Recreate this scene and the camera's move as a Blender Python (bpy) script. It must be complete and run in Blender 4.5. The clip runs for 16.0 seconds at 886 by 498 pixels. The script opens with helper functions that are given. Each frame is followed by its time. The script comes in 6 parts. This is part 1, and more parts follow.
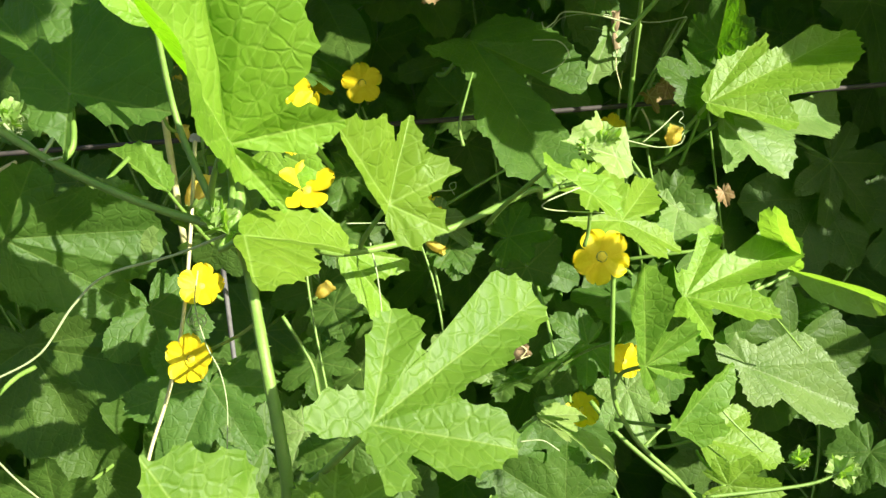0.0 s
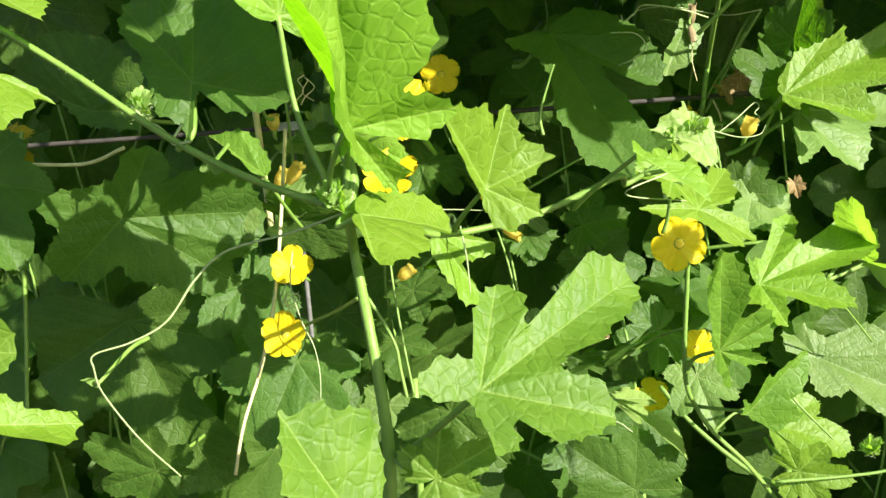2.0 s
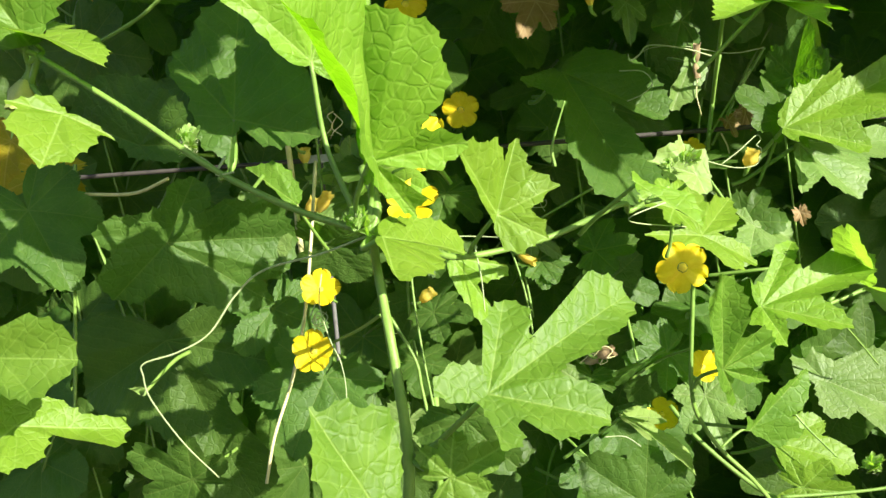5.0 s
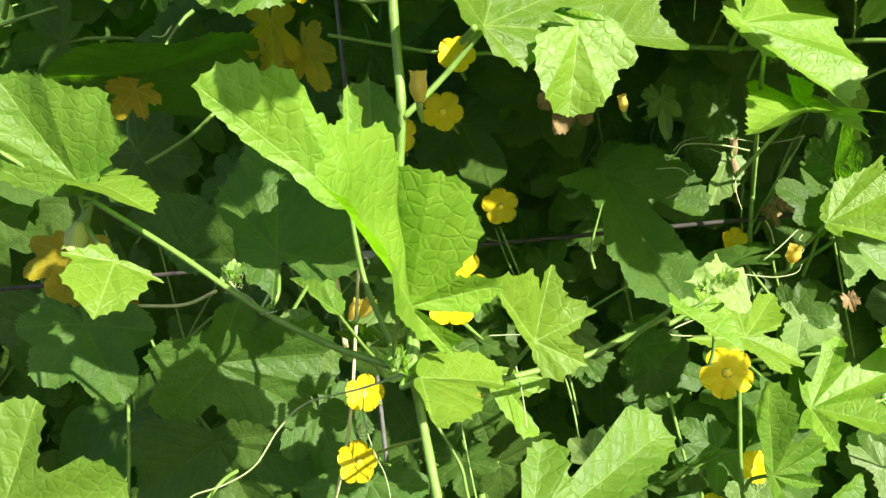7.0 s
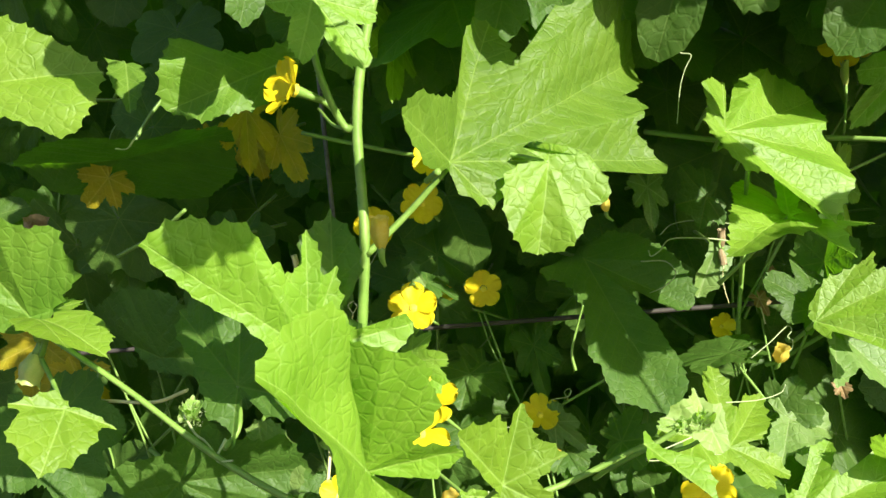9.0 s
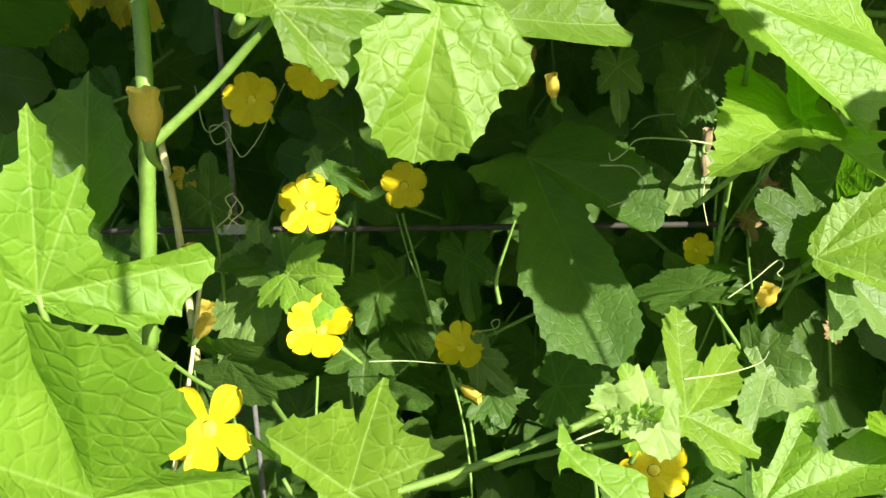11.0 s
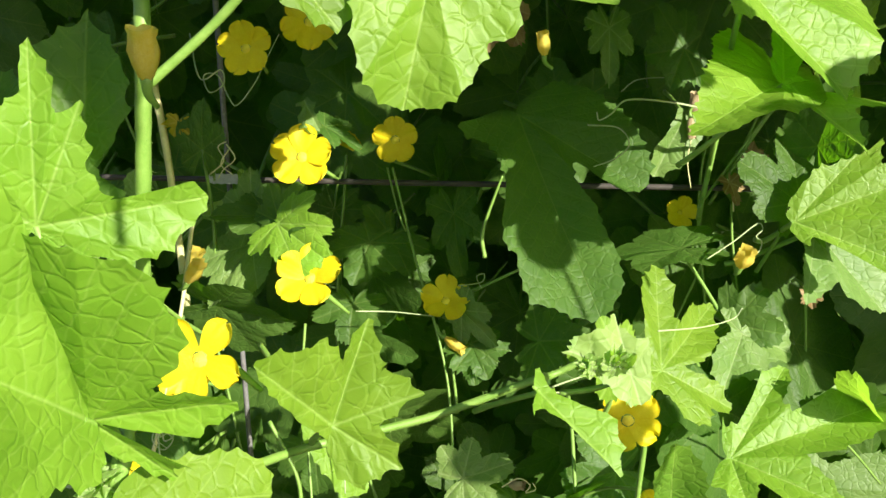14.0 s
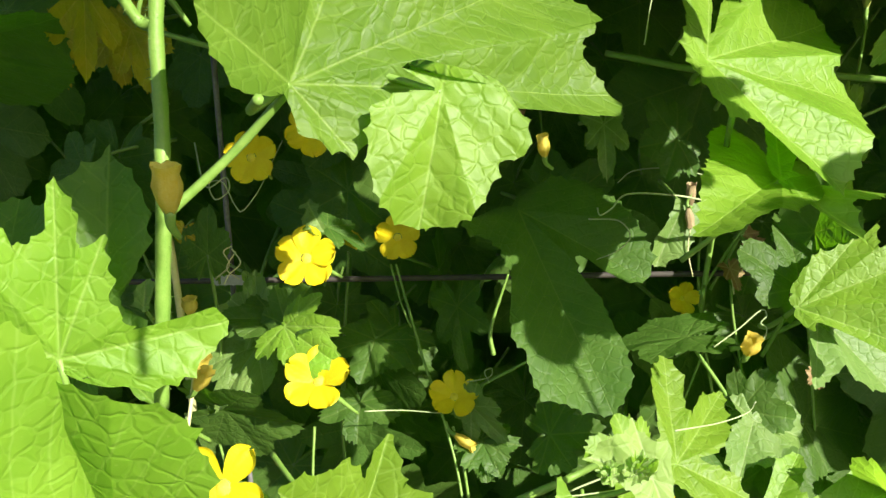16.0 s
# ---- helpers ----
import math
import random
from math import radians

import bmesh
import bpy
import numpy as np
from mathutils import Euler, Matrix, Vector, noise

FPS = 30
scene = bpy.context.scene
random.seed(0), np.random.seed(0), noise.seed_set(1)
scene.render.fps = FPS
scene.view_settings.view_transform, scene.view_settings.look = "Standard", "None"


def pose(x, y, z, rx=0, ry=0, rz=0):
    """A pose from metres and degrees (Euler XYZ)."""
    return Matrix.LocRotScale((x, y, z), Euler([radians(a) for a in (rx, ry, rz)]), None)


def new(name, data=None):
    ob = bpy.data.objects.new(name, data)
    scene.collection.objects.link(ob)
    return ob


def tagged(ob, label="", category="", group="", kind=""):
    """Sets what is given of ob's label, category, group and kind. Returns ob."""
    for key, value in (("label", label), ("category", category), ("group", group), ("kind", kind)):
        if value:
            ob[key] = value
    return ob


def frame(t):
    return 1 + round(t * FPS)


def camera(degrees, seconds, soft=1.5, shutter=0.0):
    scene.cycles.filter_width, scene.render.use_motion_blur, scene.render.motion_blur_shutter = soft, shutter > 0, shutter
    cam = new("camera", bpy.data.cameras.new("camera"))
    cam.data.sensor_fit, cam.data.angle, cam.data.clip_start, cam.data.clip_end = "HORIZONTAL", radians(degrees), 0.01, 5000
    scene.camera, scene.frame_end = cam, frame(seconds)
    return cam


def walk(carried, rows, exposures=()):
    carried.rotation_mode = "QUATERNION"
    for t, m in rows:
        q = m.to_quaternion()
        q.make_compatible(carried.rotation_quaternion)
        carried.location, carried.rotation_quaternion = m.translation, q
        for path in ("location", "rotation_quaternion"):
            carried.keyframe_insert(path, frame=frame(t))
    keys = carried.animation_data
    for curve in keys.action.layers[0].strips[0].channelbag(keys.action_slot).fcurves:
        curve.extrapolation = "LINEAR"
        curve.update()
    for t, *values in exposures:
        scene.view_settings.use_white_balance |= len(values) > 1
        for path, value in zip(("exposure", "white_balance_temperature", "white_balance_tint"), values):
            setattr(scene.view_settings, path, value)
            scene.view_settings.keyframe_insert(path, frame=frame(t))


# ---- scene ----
cam = camera(56.3, 16.0)
METRES, EYE, TILT, LEAN, TURN = 0.42, 1.3, -10.0, 4.5, 0.0
ROWS = [
    (0, 0, 0, 0, -0, 0, -0),
    (0.5, -0.0282, -0.0033, 0.0027, 1, -0.13, 0),
    (1, -0.0366, -0.0198, 0.0042, 1.93, -0.31, -0.26),
    (1.5, -0.0352, -0.0298, -0.0139, 2.61, -0.64, -0.6),
    (2, -0.0485, -0.0486, -0.0118, 3.2, -0.51, -0.76),
    (2.5, -0.059, -0.0776, -0.0008, 3.92, 0.19, -0.81),
    (3, -0.0554, -0.0913, -0.0005, 4.43, 0.61, -0.8),
    (3.2, -0.0548, -0.0925, -0.001, 4.12, 0.66, -0.8),
    (5.3, -0.0291, -0.1432, -0.0262, 5.5211, 1.9999, -0.9491),
    (5.5, -0.0356, -0.1481, -0.0268, 5.92, 2.26, -1.07),
    (6, -0.0378, -0.1521, -0.009, 6.32, 3.11, -0.79),
    (6.5, -0.0267, -0.1516, 0.0201, 6.99, 4.04, -0.15),
    (7, -0.016, -0.153, 0.071, 8.48, 4.76, 0.26),
    (7.5, -0.0067, -0.1286, 0.1096, 9.58, 5.08, 1.12),
    (8, 0.0027, -0.1229, 0.1642, 9.29, 5.2, 1.04),
    (8.2, 0.0172, -0.1311, 0.1797, 8.8495, 5.3458, 0.928),
    (10.3, 0.0352, 0.1063, 0.2976, 9.3396, 0.4714, -1.4718),
    (10.5, 0.0564, 0.1715, 0.3076, 8.73, -0.69, -1.76),
    (11, 0.0926, 0.2019, 0.2779, 8.11, -4.03, -3.34),
    (11.5, 0.0988, 0.2, 0.2524, 8.26, -6.85, -4.52),
    (12, 0.0952, 0.1912, 0.242, 8.43, -7.43, -5.38),
    (12.5, 0.1008, 0.1888, 0.25, 8.14, -7.03, -5.72),
    (13, 0.1123, 0.1795, 0.2583, 7.63, -6.67, -5.4),
    (13.5, 0.1029, 0.1764, 0.2583, 7.62, -6.58, -5.16),
    (14, 0.1006, 0.1798, 0.2669, 7.62, -6.5, -5.13),
    (14.5, 0.11, 0.1831, 0.258, 7.46, -6.44, -5.1),
    (15, 0.1056, 0.1759, 0.2507, 7.4, -6.26, -4.88),
    (15.5, 0.0948, 0.1733, 0.2715, 6.85, -4.04, -4.02),
    (16, 0.0802, 0.1707, 0.2962, 6.88, -1.28, -3.1),
]
walk(cam, [(t, pose(0, 0, EYE, TILT, LEAN, TURN) @ pose(METRES * x, METRES * y, METRES * z, 90 + pitch, roll, yaw)) for t, x, y, z, yaw, pitch, roll in ROWS],
     exposures=[(0.0, 1.58), (8.2, 1.54), (10.3, 1.45), (16.0, 1.44)])

# ---- daylight ----
SUN_WAY = Vector((-0.66, 0.60, -0.45)).normalized()  # the way the sunlight travels
sky = bpy.data.worlds.new("sky")
scene.world = sky
sky.use_nodes = True
sky_nodes = sky.node_tree.nodes
sky_tex = sky_nodes.new("ShaderNodeTexSky")
sky_tex.sky_type = "NISHITA"
sky_tex.sun_disc = False
sky_tex.sun_elevation = math.asin(-SUN_WAY.z)
sky_tex.sun_rotation = math.atan2(-SUN_WAY.x, -SUN_WAY.y)
sky.node_tree.links.new(sky_tex.outputs[0], sky_nodes["Background"].inputs[0])
sky_nodes["Background"].inputs[1].default_value = 0.070
sun_data = bpy.data.lights.new("sun", "SUN")
sun_data.energy, sun_data.angle, sun_data.color = 5.0, radians(0.5), (1.0, 0.95, 0.86)
sun = new("sun", sun_data)
sun.matrix_world = Matrix.Translation((3, -2, 4)) @ SUN_WAY.to_track_quat("-Z", "Y").to_matrix().to_4x4()


# ---- materials ----
class Mat:
    """A node material with short ways to add nodes."""

    def __init__(self, name):
        self.m = bpy.data.materials.new(name)
        self.m.use_nodes = True
        self.t = self.m.node_tree
        self.b = self.t.nodes["Principled BSDF"]
        self.out = self.t.nodes["Material Output"]

    def n(self, kind, ins=(), **props):
        node = self.t.nodes.new("ShaderNode" + kind)
        for k, v in props.items():
            set_prop(node, k, v)
        for i, v in dict(ins).items():
            self.put(node.inputs[i], v)
        return node

    def put(self, socket, v):
        if isinstance(v, bpy.types.NodeSocket):
            self.t.links.new(v, socket)
        else:
            socket.default_value = v

    def math(self, op, a, b=0.0, c=None, clamp=False):
        ins = {0: a, 1: b}
        if c is not None:
            ins[2] = c
        node = self.n("Math", ins)
        node.operation, node.use_clamp = op, clamp
        return node.outputs[0]

    def mix(self, f, a, b, blend="MIX"):
        node = self.t.nodes.new("ShaderNodeMix")
        node.data_type, node.blend_type = "RGBA", blend
        self.put(node.inputs[0], f), self.put(node.inputs[6], a), self.put(node.inputs[7], b)
        return node.outputs[2]

    def noise(self, vec, scale, detail=3.0, rough=0.55):
        node = self.n("TexNoise", {"Scale": scale, "Detail": detail, "Roughness": rough})
        if vec is not None:
            self.put(node.inputs["Vector"], vec)
        return node.outputs[0]

    def ramp(self, f, lo, hi):
        node = self.n("MapRange", {0: f, 1: lo, 2: hi, 3: 0.0, 4: 1.0})
        return node.outputs[0]

    def soft(self, f, lo, hi):
        node = self.n("MapRange", {0: f, 1: lo, 2: hi, 3: 0.0, 4: 1.0})
        node.interpolation_type = "SMOOTHSTEP"
        return node.outputs[0]

    def bump(self, height, strength, dist):
        return self.n("Bump", {"Height": height, "Strength": strength, "Distance": dist}).outputs[0]


def set_prop(node, key, value):
    if key == "operation":
        node.operation = value
    elif key == "uv_map":
        node.uv_map = value
    elif key == "feature":
        node.feature = value


def rgb(r, g, b):
    return (r, g, b, 1.0)


def leaf_material(name, base, other, vein, sheen=0.32, glow=0.45, through_tint=(0.33, 0.43, 0.04)):
    """A living leaf: veins, quilted relief between them, blotches, light that comes through the blade."""
    k = Mat(name)
    blade = k.n("UVMap", uv_map="blade").outputs[0]
    lobe = k.n("UVMap", uv_map="lobe").outputs[0]
    sep = k.n("SeparateXYZ", {0: lobe})
    s, d = sep.outputs[0], k.math("ABSOLUTE", sep.outputs[1])
    rand = k.n("ObjectInfo").outputs["Random"]
    shift = k.n("CombineXYZ", {0: k.math("MULTIPLY", rand, 3.0), 1: k.math("MULTIPLY", rand, 5.0)}).outputs[0]
    spot = k.n("VectorMath", {0: blade, 1: shift}).outputs[0]
    warp = k.math("MULTIPLY", k.math("SUBTRACT", k.noise(spot, 45.0), 0.5), 0.008)
    # main vein tapers towards the lobe's tip
    main_w = k.math("MAXIMUM", k.math("SUBTRACT", 0.00055, k.math("MULTIPLY", s, 0.006)), 0.00016)
    main = k.math("SUBTRACT", 1.0, k.ramp(d, k.math("MULTIPLY", main_w, 0.35), k.math("ADD", main_w, 0.0003)))
    # side veins leave the main one at a slant
    run = k.math("ADD", k.math("SUBTRACT", s, k.math("MULTIPLY", d, 1.05)), warp)
    comb = k.math("PINGPONG", run, 0.0058)
    side = k.math("SUBTRACT", 1.0, k.ramp(comb, 0.0001, 0.0006))
    sway = k.n("CombineXYZ", {0: k.math("MULTIPLY", k.noise(spot, 130.0, 2.0), 0.004), 1: k.math("MULTIPLY", k.noise(spot, 160.0, 2.0), 0.004)}).outputs[0]
    bent = k.n("VectorMath", {0: spot, 1: sway}).outputs[0]
    cells = k.n("TexVoronoi", {"Vector": bent, "Scale": 185.0}, feature="DISTANCE_TO_EDGE").outputs[0]
    net = k.math("SUBTRACT", 1.0, k.ramp(cells, 0.0, 0.045))
    veins = k.math("MAXIMUM", k.math("MULTIPLY", main, 1.0), k.math("MULTIPLY", side, 0.55))
    veins = k.math("MAXIMUM", veins, k.math("MULTIPLY", net, 0.30), clamp=True)
    blotch = k.ramp(k.noise(spot, 38.0, 4.0), 0.35, 0.68)
    colour = k.mix(blotch, rgb(*base), rgb(*other))
    hue = k.n("HueSaturation", {"Hue": k.math("ADD", 0.498, k.math("MULTIPLY", rand, 0.012)), "Saturation": 1.0,
                                "Value": k.math("ADD", 0.91, k.math("MULTIPLY", rand, 0.18)), "Color": colour}).outputs[0]
    speck = k.ramp(k.noise(spot, 700.0, 2.0), 0.68, 0.76)
    colour = k.mix(k.math("MULTIPLY", veins, 0.44), hue, rgb(*vein))
    colour = k.mix(k.math("MULTIPLY", speck, 0.25), colour, rgb(0.3, 0.36, 0.14))
    dome = k.math("MULTIPLY", k.soft(comb, 0.0, 0.0042), 0.26)
    height = k.math("ADD", dome, k.math("MULTIPLY", k.soft(cells, 0.0, 0.17), 0.19))
    height = k.math("SUBTRACT", height, k.math("MULTIPLY", main, 0.14))
    height = k.math("ADD", height, k.math("MULTIPLY", k.noise(spot, 900.0, 2.0), 0.06))
    normal = k.bump(height, 0.9, 0.0010)
    k.put(k.b.inputs["Base Color"], colour)
    k.put(k.b.inputs["Roughness"], k.math("ADD", 0.40, k.math("MULTIPLY", k.noise(spot, 160.0), 0.22)))
    k.put(k.b.inputs["Specular IOR Level"], sheen)
    k.put(k.b.inputs["Normal"], normal)
    tint = k.mix(1.0, colour, rgb(*[c * 6.2 for c in through_tint]), "MULTIPLY")
    trans = k.n("BsdfTranslucent", {"Color": tint, "Normal": normal}).outputs[0]
    mixed = k.n("MixShader", {0: glow, 1: k.b.outputs[0], 2: trans}).outputs[0]
    k.put(k.out.inputs[0], mixed)
    return k.m


young_leaf = leaf_material("young_leaf", (0.130, 0.232, 0.015), (0.175, 0.284, 0.024), (0.29, 0.41, 0.10), 0.36, 0.40)
summer_leaf = leaf_material("summer_leaf", (0.087, 0.170, 0.015), (0.123, 0.214, 0.021), (0.23, 0.33, 0.07), 0.29, 0.40)
mature_leaf = leaf_material("mature_leaf", (0.060, 0.122, 0.018), (0.081, 0.150, 0.024), (0.14, 0.21, 0.05), 0.26, 0.48)
pale_leaf = leaf_material("pale_leaf", (0.105, 0.176, 0.036), (0.145, 0.214, 0.052), (0.24, 0.30, 0.12), 0.32, 0.32)
tip_leaf = leaf_material("tip_leaf", (0.21, 0.31, 0.07), (0.27, 0.37, 0.10), (0.36, 0.44, 0.2), 0.30, 0.40, (0.30, 0.38, 0.08))
yellow_leaf = leaf_material("yellow_leaf", (0.38, 0.30, 0.014), (0.25, 0.25, 0.02), (0.46, 0.38, 0.08), 0.15, 0.45, (0.42, 0.34, 0.02))


dry_leaf = leaf_material("dry_leaf", (0.20, 0.135, 0.055), (0.30, 0.21, 0.10), (0.42, 0.32, 0.18), 0.1, 0.25, (0.35, 0.25, 0.10))


def plain_material(name, base, other, rough=0.55, scale=120.0, bump=0.3, dist=0.0006, metal=0.0, glow=0.0, spec=0.4):
    """A surface with two scales of variation, fine relief and, for thin petals, light coming through."""
    k = Mat(name)
    spot = k.n("TexCoord").outputs["Object"]
    rand = k.n("ObjectInfo").outputs["Random"]
    spot = k.n("VectorMath", {0: spot, 1: k.n("CombineXYZ", {0: rand, 1: k.math("MULTIPLY", rand, 7.0)}).outputs[0]}).outputs[0]
    wide, fine = k.noise(spot, scale, 4.0), k.noise(spot, scale * 7.0, 3.0)
    colour = k.mix(k.ramp(k.math("ADD", k.math("MULTIPLY", wide, 0.7), k.math("MULTIPLY", fine, 0.3)), 0.36, 0.64), rgb(*base), rgb(*other))
    k.put(k.b.inputs["Base Color"], colour)
    k.put(k.b.inputs["Roughness"], k.math("ADD", rough - 0.08, k.math("MULTIPLY", fine, 0.16)))
    k.put(k.b.inputs["Metallic"], metal)
    k.put(k.b.inputs["Specular IOR Level"], spec)
    normal = k.bump(k.math("ADD", wide, k.math("MULTIPLY", fine, 0.5)), bump, dist)
    k.put(k.b.inputs["Normal"], normal)
    if glow:
        trans = k.n("BsdfTranslucent", {"Color": colour, "Normal": normal}).outputs[0]
        k.put(k.out.inputs[0], k.n("MixShader", {0: glow, 1: k.b.outputs[0], 2: trans}).outputs[0])
    return k.m


green_stem = plain_material("green_stem", (0.115, 0.215, 0.030), (0.165, 0.265, 0.050), 0.5, 160.0, 0.5)
straw_stem = plain_material("straw_stem", (0.58, 0.53, 0.27), (0.44, 0.43, 0.18), 0.6, 140.0, 0.6)
tendril_green = plain_material("tendril_green", (0.26, 0.33, 0.13), (0.34, 0.40, 0.20), 0.5, 200.0, 0.3)
petal_yellow = plain_material("petal_yellow", (0.74, 0.56, 0.008), (0.80, 0.64, 0.016), 0.5, 150.0, 0.5, 0.0008, glow=0.35, spec=0.25)
petal_heart = plain_material("petal_heart", (0.70, 0.52, 0.03), (0.76, 0.60, 0.04), 0.6, 500.0, 0.8)
bud_petal = plain_material("bud_petal", (0.68, 0.52, 0.05), (0.72, 0.60, 0.14), 0.6, 220.0, 0.7, glow=0.5)
young_fruit = plain_material("young_fruit", (0.36, 0.38, 0.10), (0.26, 0.33, 0.08), 0.5, 200.0, 0.4)
dry_brown = plain_material("dry_brown", (0.24, 0.17, 0.08), (0.38, 0.29, 0.16), 0.8, 120.0, 0.8, glow=0.2)
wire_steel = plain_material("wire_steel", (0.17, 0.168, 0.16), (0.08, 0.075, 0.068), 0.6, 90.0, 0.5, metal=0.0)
# the same wire darkened: the shade on the cross wires is in the colour
wire_shaded = plain_material("wire_shaded", (0.035, 0.032, 0.028), (0.06, 0.05, 0.04), 0.7, 90.0, 0.5)
clamp_steel = plain_material("clamp_steel", (0.46, 0.45, 0.44), (0.34, 0.33, 0.31), 0.5, 160.0, 0.5, metal=0.0)
soil = plain_material("soil", (0.040, 0.036, 0.018), (0.070, 0.062, 0.034), 0.9, 18.0, 1.0, 0.02)


# ---- how things are made ----
PLACED = {}


def part(name, mesh, material, parent, label="", m=None):
    """One mesh object under a thing or under a part; m is its pose in the world."""
    ob = new(name, mesh)
    if material and not mesh.materials:
        mesh.materials.append(material)
    m = m or PLACED[parent]
    ob.parent = parent
    ob.matrix_basis = PLACED[parent].inverted() @ m
    PLACED[ob] = m
    return tagged(ob, label)


def vine(name, label, place, group="vines climbing the fence"):
    ob = new(name)
    ob.location = place
    ob.empty_display_size = 0.02
    PLACED[ob] = Matrix.Translation(place)
    return tagged(ob, label, "vine", group)


def mesh_of(name, verts, faces, smooth=True):
    me = bpy.data.meshes.new(name)
    me.from_pydata([tuple(v) for v in verts], [], faces)
    if smooth:
        me.polygons.foreach_set("use_smooth", [True] * len(me.polygons))
    return me


def smooth_path(points, per=8):
    """A Catmull-Rom run through the points."""
    p = [np.array(q, float) for q in points]
    p = [2 * p[0] - p[1]] + p + [2 * p[-1] - p[-2]]
    out = []
    for i in range(1, len(p) - 2):
        for u in np.linspace(0, 1, per, endpoint=False):
            a, b, c, d = p[i - 1], p[i], p[i + 1], p[i + 2]
            out.append(0.5 * (2 * b + (c - a) * u + (2 * a - 5 * b + 4 * c - d) * u * u + (3 * b - 3 * c + d - a) * u ** 3))
    out.append(p[-2])
    return np.array(out)


def tube_data(path, radii, sides=8, ridge=0.0):
    """Vertices and faces of a closed tube along a path."""
    n = len(path)
    verts, faces = [], []
    tang = np.gradient(path, axis=0)
    tang /= np.linalg.norm(tang, axis=1)[:, None] + 1e-12
    ref = np.array((0.3, -0.9, 0.2))
    a = np.cross(tang[0], ref)
    for i in range(n):
        a = a - tang[i] * (a @ tang[i])
        a /= np.linalg.norm(a) + 1e-12
        b = np.cross(tang[i], a)
        for j in range(sides):
            w = 2 * math.pi * j / sides
            r = radii[i] * (1 + ridge * (1 if j % 2 else -1))
            verts.append(path[i] + r * (math.cos(w) * a + math.sin(w) * b))
    for i in range(n - 1):
        for j in range(sides):
            k = (j + 1) % sides
            faces.append((i * sides + j, i * sides + k, (i + 1) * sides + k, (i + 1) * sides + j))
    faces.append(tuple(range(sides))[::-1])
    faces.append(tuple((n - 1) * sides + j for j in range(sides)))
    return verts, faces


# lobes of a blade: angle from the tip, length, half angle; and the radius that the notches leave
SHAPES = {
    "deep": ([(0, 1.0, 19), (50, 0.86, 19), (-50, 0.86, 19), (102, 0.64, 20), (-102, 0.64, 20), (145, 0.44, 17), (-145, 0.44, 17)], 0.36),
    "mid": ([(0, 1.0, 25), (55, 0.84, 24), (-55, 0.84, 24), (108, 0.70, 24), (-108, 0.70, 24), (148, 0.54, 18), (-148, 0.54, 18)], 0.52),
    "round": ([(0, 1.0, 32), (58, 0.90, 30), (-58, 0.90, 30), (112, 0.80, 28), (-112, 0.80, 28), (148, 0.66, 20), (-148, 0.66, 20)], 0.72),
    "long": ([(0, 1.0, 20), (58, 0.62, 25), (-58, 0.62, 25), (112, 0.54, 25), (-112, 0.54, 25), (148, 0.42, 18), (-148, 0.42, 18)], 0.36),
}


